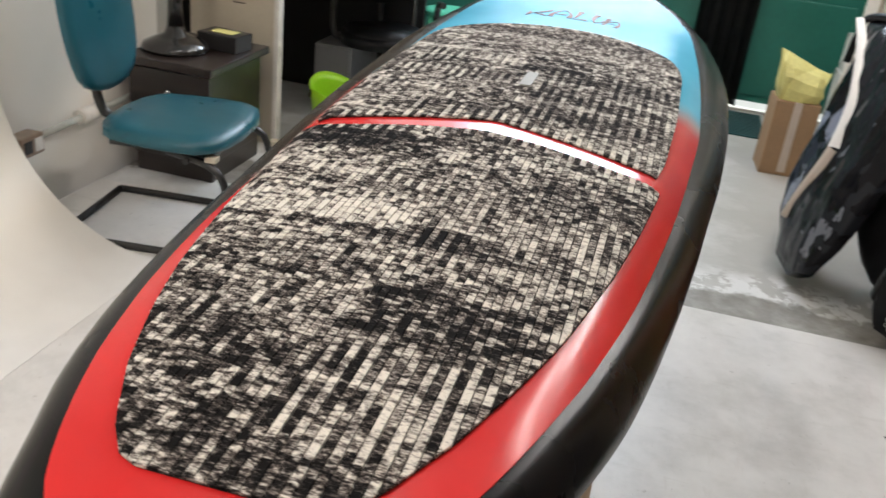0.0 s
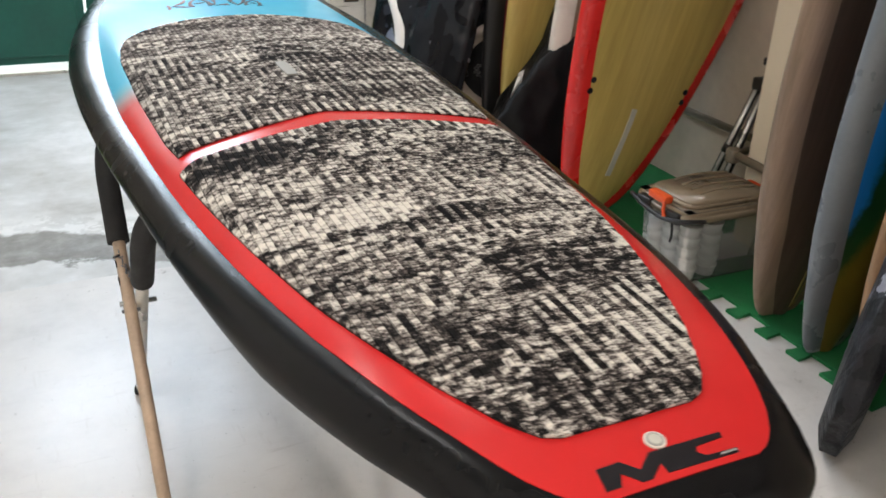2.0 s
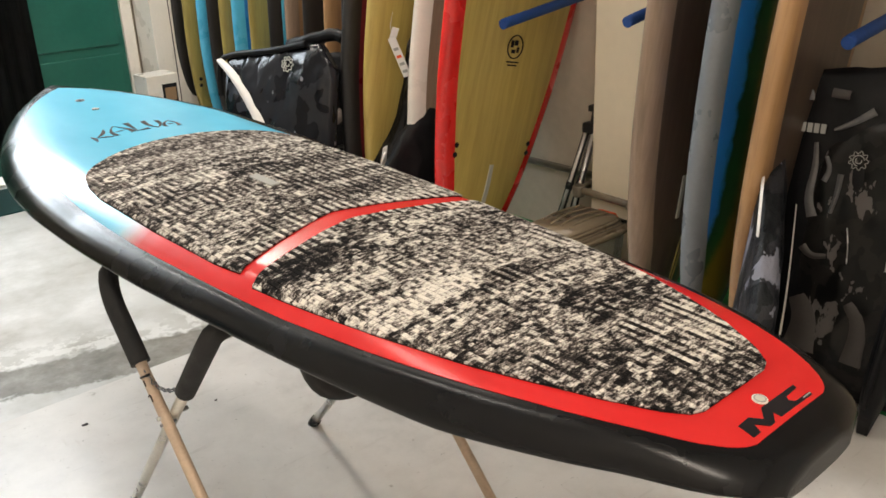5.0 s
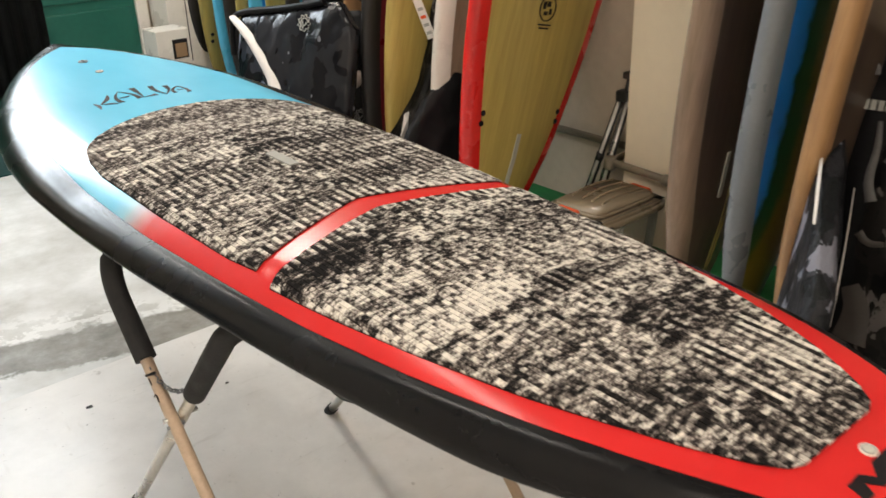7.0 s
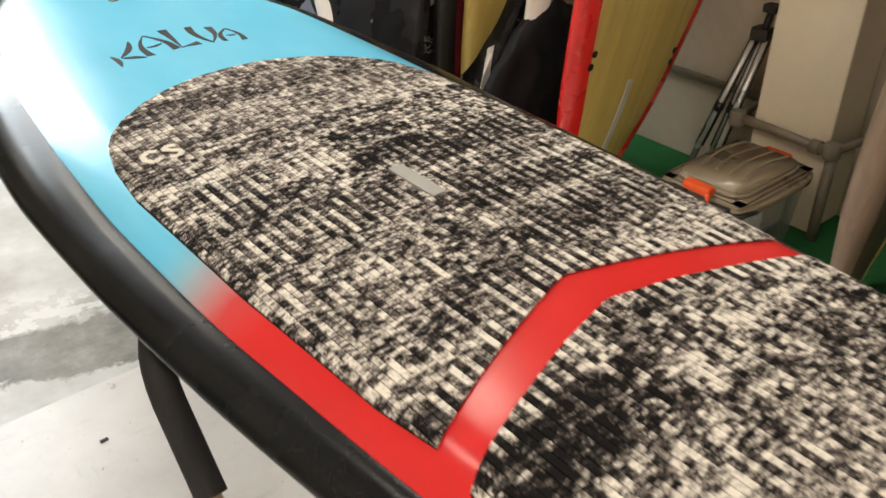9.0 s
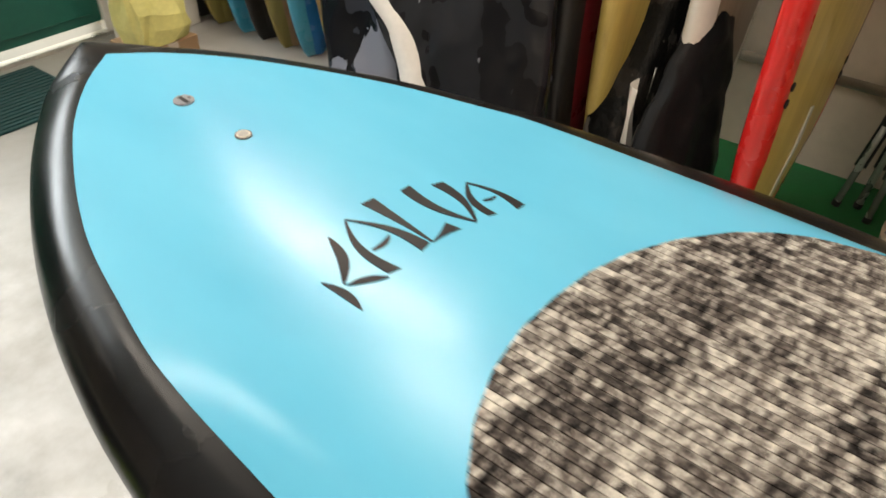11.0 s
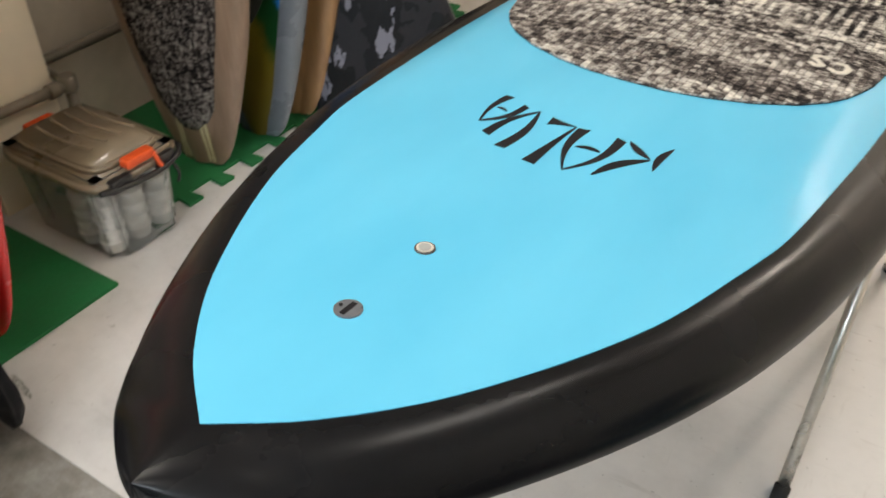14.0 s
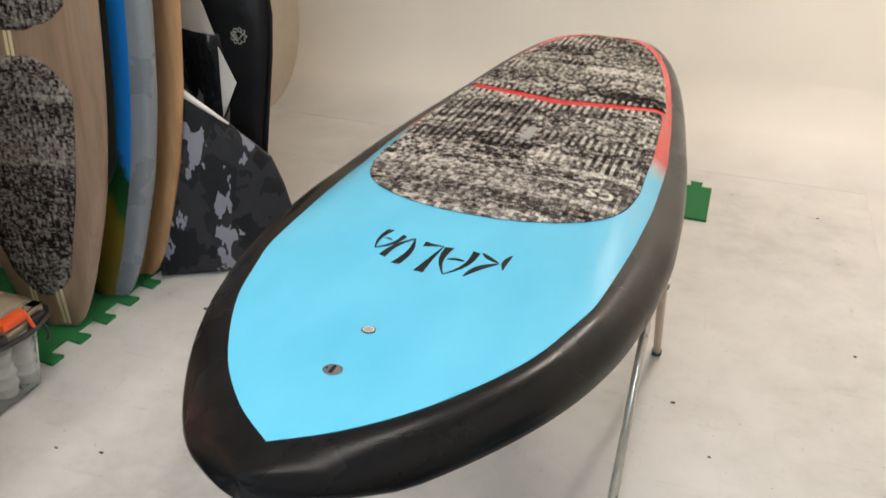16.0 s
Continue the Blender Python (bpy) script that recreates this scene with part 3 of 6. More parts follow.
def cushion(outline, thick, puff=0.5, rings=5):
    """A stuffed panel in x and z round y = 0: an outline that swells between its two faces."""
    bm = bmesh.new()
    pts = [Vector(p) for p in outline]
    mid = sum(pts, Vector((0, 0))) / len(pts)
    for side in (-1, 1):
        loops = []
        for k in range(rings + 1):
            f = k / rings
            s = 1 - 0.92 * f
            y = side * thick / 2 * (1 - (1 - f) ** 2.4 * puff) * (1 if k else 0.55)
            loops.append([bm.verts.new((mid.x + (p.x - mid.x) * s, y, mid.y + (p.y - mid.y) * s)) for p in pts])
        for a, b in zip(loops, loops[1:]):
            for i in range(len(pts)):
                j = (i + 1) % len(pts)
                bm.faces.new((a[i], a[j], b[j], b[i])).smooth = True
        bm.faces.new(loops[-1]).smooth = True
        if side == -1:
            first = loops[0]
        else:
            for i in range(len(pts)):
                j = (i + 1) % len(pts)
                bm.faces.new((first[i], first[j], loops[0][j], loops[0][i])).smooth = True
    return bm


# ---- the room ----
PAINT_Y = 2.60
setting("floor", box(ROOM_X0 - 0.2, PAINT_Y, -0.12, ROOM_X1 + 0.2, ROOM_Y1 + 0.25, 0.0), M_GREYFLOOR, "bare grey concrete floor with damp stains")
setting("floor_painted", box(ROOM_X0 - 0.2, ROOM_Y0 - 0.2, -0.12, ROOM_X1 + 0.2, PAINT_Y, 0.003), M_WHITEFLOOR, "white painted studio floor with scuffs")
setting("ceiling", box(ROOM_X0 - 0.2, ROOM_Y0 - 0.2, ROOM_Z, ROOM_X1 + 0.2, ROOM_Y1 + 0.2, ROOM_Z + 0.15), M_CEIL)
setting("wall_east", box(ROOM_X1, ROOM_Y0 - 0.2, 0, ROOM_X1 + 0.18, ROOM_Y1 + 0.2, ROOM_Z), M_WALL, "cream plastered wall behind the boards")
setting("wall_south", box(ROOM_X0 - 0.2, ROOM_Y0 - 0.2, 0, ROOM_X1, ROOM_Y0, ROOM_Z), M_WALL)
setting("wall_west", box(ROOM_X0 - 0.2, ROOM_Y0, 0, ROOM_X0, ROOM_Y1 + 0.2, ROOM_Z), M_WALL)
# north wall with a double door and a window above it
wb = box(ROOM_X0, ROOM_Y1, 0, -1.75, ROOM_Y1 + 0.18, 2.25)
box(ROOM_X0, ROOM_Y1, 2.25, -2.0, ROOM_Y1 + 0.18, 2.95, bm=wb)
box(1.40, ROOM_Y1, 0, ROOM_X1, ROOM_Y1 + 0.18, ROOM_Z, bm=wb)
box(-1.75, ROOM_Y1, 2.09, 1.40, ROOM_Y1 + 0.18, 2.25, bm=wb)
box(ROOM_X0, ROOM_Y1, 2.95, 1.40, ROOM_Y1 + 0.18, ROOM_Z, bm=wb)
box(0.8, ROOM_Y1, 2.25, 1.40, ROOM_Y1 + 0.18, 2.95, bm=wb)
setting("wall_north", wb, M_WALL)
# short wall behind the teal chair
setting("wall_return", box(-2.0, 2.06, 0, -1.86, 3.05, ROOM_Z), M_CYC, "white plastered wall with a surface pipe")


def coved(length, radius, height, thick):
    """A studio wall that curves into the floor: its foot starts at x = 0 and it stands at x = -radius."""
    prof = [(0.0, 0.0045)] + [(-radius * math.sin(a), radius * (1 - math.cos(a)) + 0.0045) for a in np.linspace(0.06, math.pi / 2, 22)] + [(-radius, height)]
    back = [(-radius, height), (-radius - thick, height), (-radius - thick, 0.0), (0.0, 0.0), (0.0, 0.0045)]
    bm = bmesh.new()
    for line, soft in ((prof, True), (back, False)):
        rows = [[bm.verts.new((x, y, z)) for x, z in line] for y in (0, length)]
        for i in range(len(line) - 1):
            bm.faces.new((rows[0][i], rows[0][i + 1], rows[1][i + 1], rows[1][i])).smooth = soft
    return bm


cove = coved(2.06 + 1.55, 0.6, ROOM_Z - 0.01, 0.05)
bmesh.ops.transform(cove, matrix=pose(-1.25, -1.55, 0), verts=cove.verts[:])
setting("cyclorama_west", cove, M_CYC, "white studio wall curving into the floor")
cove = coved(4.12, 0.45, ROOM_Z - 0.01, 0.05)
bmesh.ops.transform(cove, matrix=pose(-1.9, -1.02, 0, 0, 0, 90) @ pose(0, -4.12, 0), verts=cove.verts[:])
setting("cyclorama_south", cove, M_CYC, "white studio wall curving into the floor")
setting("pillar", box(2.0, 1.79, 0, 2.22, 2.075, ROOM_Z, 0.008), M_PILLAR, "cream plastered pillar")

# water pipe that runs along the wall and round the pillar
pipe = thing("wall_pipe", "painted water pipe running round the pillar", "pipe")
part("pipe_run", tube([(2.17, 3.3, 0.36), (2.17, 2.14, 0.36), (1.965, 2.12, 0.355), (1.965, 1.76, 0.345), (2.17, 1.73, 0.35), (2.17, 0.2, 0.35)], 0.017, 10), M_PIPE, pipe)
part("riser", tube([(1.968, 1.757, 0.0), (1.968, 1.757, 0.345)], 0.019, 10), M_PIPE, pipe)
for px_, py_ in ((1.965, 2.12), (1.965, 1.76), (2.17, 1.73)):
    part("elbow", lathe([(0.024, -0.028), (0.029, -0.02), (0.029, 0.02), (0.024, 0.028)], 14, None, (px_, py_, 0.35)), M_PIPE, pipe)
part("tee_collar", tube([(1.965, 1.80, 0.346), (1.965, 1.835, 0.346)], 0.025, 12), M_PIPE, pipe)

# green double door, a dark curtain, daylight below
doors = thing("door_1", "green painted metal double door, closed", "door")
tagged(doors, kind="structure")
for x0, x1 in ((-1.73, -0.18), (-0.17, 1.38)):
    leaf = part("door_leaf", box(x0, ROOM_Y1 - 0.02, 0.055, x1, ROOM_Y1 + 0.03, 2.08, 0.004), M_GREENDOOR, doors)
    for z0, z1 in ((0.1, 0.73), (0.79, 1.38), (1.44, 2.03)):
        part("door_panel", box(x0 + 0.05, ROOM_Y1 - 0.034, z0, x1 - 0.05, ROOM_Y1 - 0.018, z1, 0.008), M_GREENDOOR, leaf)
setting("door_frame", box(1.365, ROOM_Y1 - 0.05, 0, 1.44, ROOM_Y1, 2.15, 0.004), M_WHITEL)
setting("backdrop", box(-3.0, ROOM_Y1 + 0.9, -0.1, 3.0, ROOM_Y1 + 0.95, 3.2), M_DAY, "bright daylight outside the door")
cb = bmesh.new()
rows = []
for z in (0.04, 2.3):
    rows.append([cb.verts.new((0.40 + 0.016 * k, ROOM_Y1 - 0.12 + 0.025 * math.sin(k * 1.35) + 0.01 * math.sin(k * 0.6), z)) for k in range(23)])
for k in range(22):
    cb.faces.new((rows[0][k], rows[0][k + 1], rows[1][k + 1], rows[1][k])).smooth = True
bmesh.ops.solidify(cb, geom=cb.faces[:], thickness=0.006)
curtain = thing("curtain", "black cloth curtain hanging before the door", "curtain")
part("cloth", cb, M_CURTAIN, curtain)
part("rod", tube([(0.3, ROOM_Y1 - 0.12, 2.3), (0.85, ROOM_Y1 - 0.12, 2.3)], 0.012), M_STEEL, curtain)
rug = thing("doormat", "dark teal ribbed doormat on the concrete", "doormat")
part("mat_base", box(-0.3, 4.98, 0.001, 0.92, 5.52, 0.012, 0.004), M_RUG, rug)
for k in range(16):
    part("rib", box(-0.29, 5.0 + 0.032 * k, 0.0115, 0.91, 5.018 + 0.032 * k, 0.016), M_RUG, rug)
setting("threshold", box(-1.73, ROOM_Y1 - 0.09, 0, 1.38, ROOM_Y1 - 0.03, 0.018, 0.004), M_STEEL)

# fittings of the added strip lamps
for lx, ly, watts, tint in LAMPS:
    lamp = thing("added_ceiling_lamp", "added white strip lamp under the ceiling, unseen, switched on", "lamp", "strip lamps")
    part("housing", box(lx - 0.1, ly - 0.64, ROOM_Z - 0.07, lx + 0.1, ly + 0.64, ROOM_Z, 0.008), M_WHITEL, lamp)
    part("diffuser", box(lx - 0.085, ly - 0.62, ROOM_Z - 0.1, lx + 0.085, ly + 0.62, ROOM_Z - 0.07, 0.008), M_TUBE, lamp)

# ---- the paddle board on its trestle ----
HALF = [(0.036, 0.09), (0.05, 0.138), (0.07, 0.163), (0.1, 0.183), (0.15, 0.204), (0.2, 0.222), (0.29, 0.258), (0.46, 0.306), (0.64, 0.338), (0.92, 0.374), (1.1, 0.392), (1.4, 0.420), (1.7, 0.435), (1.9, 0.437), (2.1, 0.425), (2.3, 0.396), (2.45, 0.359), (2.55, 0.325), (2.65, 0.282), (2.75, 0.229), (2.83, 0.179), (2.88, 0.140), (2.914, 0.108), (2.939, 0.076), (2.956, 0.051), (2.966, 0.033), (2.972, 0.018), (2.975, 0.006)]
EDGE = [(0.042, 0.04), (0.084, 0.09), (0.090, 0.105), (0.11, 0.128), (0.14, 0.149), (0.2, 0.177), (0.3, 0.214), (0.4, 0.242), (0.46, 0.257), (0.66, 0.294), (0.8, 0.312), (1.05, 0.338), (1.24, 0.352), (1.5, 0.365), (1.7, 0.364), (1.95, 0.354), (2.14, 0.339), (2.3, 0.322), (2.42, 0.293), (2.52, 0.264), (2.605, 0.228), (2.71, 0.172), (2.766, 0.136), (2.847, 0.067), (2.902, 0.0)]


def track(rows, y):
    return float(np.interp(y, [r[0] for r in rows], [r[1] for r in rows]))


def fair(rows, y, w=0.0):
    """A rounded reading of the rows."""
    k = min(max(sum(1 for r in rows if r[0] <= y) - 1, 0), len(rows) - 2)
    (y0, a), (y1, b) = rows[k], rows[k + 1]
    run = (b - a) / (y1 - y0)
    def slope(i):
        if i <= 0 or i >= len(rows) - 1:
            return run
        d0 = (rows[i][1] - rows[i - 1][1]) / (rows[i][0] - rows[i - 1][0])
        d1 = (rows[i + 1][1] - rows[i][1]) / (rows[i + 1][0] - rows[i][0])
        return 0.0 if d0 * d1 <= 0 else 2 * d0 * d1 / (d0 + d1)
    f = min(1.0, max(0.0, (y - y0) / (y1 - y0)))
    g0, g1 = slope(k) * (y1 - y0), slope(k + 1) * (y1 - y0)
    return (2 * f ** 3 - 3 * f ** 2 + 1) * a + (f ** 3 - 2 * f ** 2 + f) * g0 + (3 * f ** 2 - 2 * f ** 3) * b + (f ** 3 - f ** 2) * g1


def centre_z(y):
    z = 0.947 + 0.0250 * y - 0.004 * max(0, (y - 1.9) / 0.4) * (y < 2.3) - 0.004 * (y >= 2.3) + 0.034 * max(0, (y - 2.25) / 0.7) ** 2 - 0.024 * max(0, (0.4 - y) / 0.4) ** 2
    if y > 2.903:
        z -= 0.010 * (1 - math.sqrt(max(0, 1 - ((y - 2.903) / 0.074) ** 2)))
    if y < 0.072:
        z -= 0.03 * (1 - math.sqrt(max(0, 1 - ((0.072 - y) / 0.037) ** 2)))
    return z


def deck_z(x, y):
    o, e = fair(HALF, y), fair(EDGE, y)
    drop = 0.030 * min(1, max(0, (y - 0.2) / 0.7)) * min(1, max(0, (2.35 - y) / 0.6))
    h = (0.064 - drop * 0.9 - 0.008 * min(1, max(0, (y - 2.4) / 0.4))) * (0.35 + 0.65 * min(1, y / 0.5)) * (1 - 0.6 * min(1, max(0, (y - 2.84) / 0.136)))
    r = min(1, max(0, (abs(x) - e) / max(o - e, 1e-4)))
    q = min(abs(x), e)
    roll = max(0.0, (q / max(e, 0.01) - 0.84) / 0.16) ** 1.6
    return centre_z(y) - 0.016 * (q / 0.33) ** 2 - drop * roll - h * (1 - math.sqrt(1 - r * r)) - 0.008 * r * r


def hull():
    bm, rows = bmesh.new(), []
    ys = sorted(set([0.036, 0.038, 0.042, 0.05, 0.06, 0.072] + list(np.linspace(0.09, 2.85, 90)) + list(np.linspace(2.86, 2.95, 14)) + [2.955, 2.96, 2.964, 2.968, 2.971, 2.973, 2.974, 2.975]))
    for y in ys:
        o, e = fair(HALF, y), fair(EDGE, y)
        xs = [e * k / 6 for k in range(6)] + [e + (o - e) * math.sin(k / 10 * math.pi / 2) for k in range(11)]
        top = [(-x, deck_z(x, y)) for x in xs[::-1]] + [(x, deck_z(x, y)) for x in xs[1:]]
        zm = top[0][1]
        f = min(1, y / 0.95)
        thick = 0.112 * (0.22 + 0.78 * f * (2 - f)) * min(1, 0.22 + (2.98 - y) / 0.75)
        if y > 2.93:
            thick *= 0.45 + 0.55 * math.sqrt(max(0, 1 - ((y - 2.93) / 0.047) ** 2))
        zb = min(zm - (0.010 + 0.012 * min(1, y / 0.5)) * min(1, 0.25 + (2.976 - y) / 0.05), centre_z(y) - thick + 0.05 * max(0, (y - 2.2) / 0.75) ** 2)
        w2 = min(0.085, o * 0.8)
        low = []
        for k in range(1, 10):
            a = k / 10 * math.pi / 2
            low.append((o - w2 + w2 * math.cos(a), zm - (zm - zb) * math.sin(a)))
        low += [((o - w2) * f, zb) for f in (1, 0.5)]
        ring = top + low + [(0, zb)] + [(-x, z) for x, z in low[::-1]]
        rows.append([bm.verts.new((x, y, z)) for x, z in ring])
    n = len(rows[0])
    for a, b in zip(rows, rows[1:]):
        for k in range(n):
            bm.faces.new((a[k], a[(k + 1) % n], b[(k + 1) % n], b[k])).smooth = True
    bm.faces.new(rows[0]).smooth, bm.faces.new(rows[-1]).smooth = True, True
    return bm


def skin(ys, left, right, lift, thick, across=20):
    """A thin sheet that lies on the deck between two side lines."""
    bm, rows = bmesh.new(), []
    for y in ys:
        a, b = left(y), right(y)
        xs = [a + (b - a) * k / across for k in range(across + 1)]
        rows.append([bm.verts.new((x, y, deck_z(x, y) + lift)) for x in xs])
    for r, s in zip(rows, rows[1:]):
        for k in range(across):
            bm.faces.new((r[k], r[k + 1], s[k + 1], s[k])).smooth = True
    geom = bmesh.ops.extrude_face_region(bm, geom=bm.faces[:])
    bmesh.ops.translate(bm, vec=(0, 0, -thick), verts=[g for g in geom["geom"] if isinstance(g, bmesh.types.BMVert)])
    bmesh.ops.recalc_face_normals(bm, faces=bm.faces[:])
    for e in bm.edges:
        e.smooth = len(e.link_faces) == 2 and e.calc_face_angle() < 0.7
    return bm


board = thing("paddle_board", "stand-up paddle board, red to blue deck, black rails, on a trestle", "paddle board", m=pose(0, 0, 0.97, 0, -0.7) @ pose(0, 0, -0.97))
part("hull", hull(), M_RAIL, board, "satin black hull and rails")
ys = [0.0845, 0.087, 0.09, 0.098] + list(np.linspace(0.11, 2.84, 110)) + [2.855, 2.87, 2.885, 2.895, 2.9015]
part("deck", skin(ys, lambda y: -fair(EDGE, y), lambda y: fair(EDGE, y), 0.0012, 0.003, 24), M_PAINT, board, "red lacquer fading into sky blue")

# traction pads, cut in narrow strips
REAR_LOW = [(0.0, 0.168), (0.08, 0.169), (0.10, 0.178), (0.125, 0.210), (0.165, 0.292), (0.20, 0.392), (0.231, 0.50), (0.266, 0.68), (0.286, 0.82), (0.304, 0.975), (0.308, 1.02)]
REAR_TOP = [(0.0, 1.121), (0.03, 1.114), (0.10, 1.098), (0.20, 1.066), (0.26, 1.044), (0.295, 1.028), (0.308, 1.021)]
FRONT_LOW = [(0.0, 1.190), (0.02, 1.185), (0.08, 1.166), (0.155, 1.140), (0.22, 1.115), (0.285, 1.086), (0.303, 1.079), (0.308, 1.13), (0.314, 1.25), (0.321, 1.45), (0.324, 1.6)]
FRONT_TOP = [(0.0, 2.054), (0.06, 2.051), (0.12, 2.037), (0.18, 2.011), (0.235, 1.973), (0.27, 1.935), (0.293, 1.895), (0.311, 1.825), (0.320, 1.74), (0.324, 1.61)]


def pad(name, low, top, label):
    """A pad on the deck, a little off its middle line."""
    mid, wide = -0.006, min(low[-1][0], top[-1][0])
    ends = lambda x: (track(low, abs(x - mid)), track(top, abs(x - mid)))
    n = int(wide / STRIP)
    base = bmesh.new()
    rows = []
    for k in range(-n, n + 2):
        x = mid + max(-wide, min(wide, k * STRIP - STRIP / 2))
        y0, y1 = ends(x)
        y0, y1 = y0 + 0.001, y1 - 0.001
        rows.append([base.verts.new((x, y0 + (y1 - y0) * j / 26, deck_z(x, y0 + (y1 - y0) * j / 26) + 0.0035)) for j in range(27)])
    for r, s in zip(rows, rows[1:]):
        for j in range(26):
            base.faces.new((r[j], r[j + 1], s[j + 1], s[j])).smooth = True
    geom = bmesh.ops.extrude_face_region(base, geom=base.faces[:])
    bmesh.ops.translate(base, vec=(0, 0, -0.0035), verts=[g for g in geom["geom"] if isinstance(g, bmesh.types.BMVert)])
    ob = part(name, base, M_GROOVE, board, label)
    for k in range(-n, n + 1):
        x0, x1 = k * STRIP - STRIP / 2 + 0.00025, k * STRIP + STRIP / 2 - 0.00025
        x0, x1 = mid + max(x0, -wide + 0.0005), mid + min(x1, wide - 0.0005)
        if x1 - x0 < 0.002:
            continue
        bm, loops = bmesh.new(), []
        sub = 34
        for x, up in ((x0, 0.003), (x0 + 0.0006, 0.0058), (x1 - 0.0006, 0.0058), (x1, 0.003)):
            y0, y1 = ends(x)
            loops.append([bm.verts.new((x, y0 + (y1 - y0) * j / sub, deck_z(x, y0 + (y1 - y0) * j / sub) + up)) for j in range(sub + 1)])
        for r, s in zip(loops, loops[1:]):
            for j in range(sub):
                bm.faces.new((r[j], r[j + 1], s[j + 1], s[j]))
        for j in (0, sub):
            bm.faces.new([lp[j] for lp in loops])
        part("foam_strip", bm, M_PAD, ob)
    return ob


pad_rear = pad("traction_pad_rear", REAR_LOW, REAR_TOP, "grooved black and cream printed foam")
pad_front = pad("traction_pad_front", FRONT_LOW, FRONT_TOP, "grooved black and cream printed foam")


def decal(name, outline, mat, lift, parent, thick=0.0016, label=""):
    """A small flat print or plate that follows the deck."""
    bm = slab(outline, thick)
    bmesh.ops.triangulate(bm, faces=[f for f in bm.faces if len(f.verts) > 4])
    for v in bm.verts:
        v.co.z += deck_z(v.co.x, v.co.y) + lift
    return part(name, bm, mat, parent, label)


def disc(cx, cy, rx, ry, n=28):
    return [(cx + rx * math.cos(k * math.tau / n), cy + ry * math.sin(k * math.tau / n)) for k in range(n)]


def blade(a, b, wa, wm, wb, bend=0.0, n=11):
    """A brush stroke from a to b with its widths at the start, the middle and the end."""
    a, b = Vector(a), Vector(b)
    d = (b - a).normalized()
    s = Vector((-d.y, d.x))
    left, right = [], []
    for k in range(n):
        f = k / (n - 1)
        p = a.lerp(b, f) + s * bend * math.sin(math.pi * f)
        w = (wa * (1 - f) * (1 - 2 * f) + 4 * wm * f * (1 - f) + wb * f * (2 * f - 1)) / 2
        left.append(tuple(p + s * w)), right.append(tuple(p - s * w))
    return left + right[::-1]


# carry slot in the front pad, plugs and vents
slot = decal("carry_slot", [(-0.0115, 1.437), (0.0115, 1.437), (0.0125, 1.45), (0.0125, 1.53), (0.0115, 1.543), (-0.0115, 1.543), (-0.0125, 1.53), (-0.0125, 1.45)], M_HANDLE, 0.0086, board, 0.004, "pale grey recessed carry handle")
for cy, r, mat in ((2.705, 0.0150, M_PLUG), (2.571, 0.0118, M_WALNUTDARK), (0.134, 0.0115, M_WHITEL)):
    plug = decal("leash_plug" if cy > 2.6 else "vent_plug", disc(0, cy, r, r), mat, 0.003, board, 0.003, "small round metal plug")
    if cy > 2.6:
        decal("plug_slot", [(-0.003, cy - 0.011), (0.003, cy - 0.011), (0.003, cy + 0.011), (-0.003, cy + 0.011)], M_INK, 0.0036, plug)
        decal("screw", disc(0.0095, cy, 0.0022, 0.0022, 12), M_INK, 0.0036, plug)
    else:
        decal("plug_rim", disc(0, cy, r * 0.82, r * 0.82), M_CREAMP if cy > 1 else M_HANDLE, 0.0037, plug)
        decal("plug_centre", disc(0, cy, r * 0.6, r * 0.6), M_HANDLE if cy > 1 else M_SLOT, 0.0042, plug)
# brush-stroke emblem on the blue deck
STROKES = [((-0.139, 2.263), (-0.142, 2.198), 0.0012, 0.0106, 0.0012, 0.0047), ((-0.125, 2.239), (-0.086, 2.213), 0.0008, 0.0111, 0.0013, 0.0026), ((-0.079, 2.317), (-0.126, 2.242), 0.0021, 0.0134, 0.0019, 0.0075),
           ((-0.043, 2.328), (-0.075, 2.216), 0.0022, 0.0094, 0.0156, -0.0118), ((-0.043, 2.328), (-0.021, 2.219), 0.0020, 0.0095, 0.0172, 0.0099), ((-0.031, 2.266), (-0.064, 2.261), 0.0017, 0.0079, 0.0028, 0.0034),
           ((0.002, 2.336), (-0.009, 2.220), 0.0190, 0.0095, 0.0024, 0.0012), ((-0.009, 2.219), (0.030, 2.223), 0.0018, 0.0084, 0.0220, 0.0),
           ((0.053, 2.322), (0.054, 2.208), 0.0160, 0.0114, 0.0026, -0.0084), ((0.088, 2.300), (0.054, 2.208), 0.0160, 0.0096, 0.0028, 0.0087),
           ((0.114, 2.273), (0.114, 2.188), 0.0030, 0.0070, 0.0140, 0.0071), ((0.114, 2.273), (0.078, 2.203), 0.0031, 0.0090, 0.0108, -0.0100), ((0.113, 2.226), (0.095, 2.231), 0.0017, 0.0050, 0.0016, 0.0022)]
for a, b, wa, wm, wb, bend in STROKES:
    decal("emblem_stroke", blade(a, b, wa, wm, wb, bend), M_INK, 0.0022, board, 0.001)
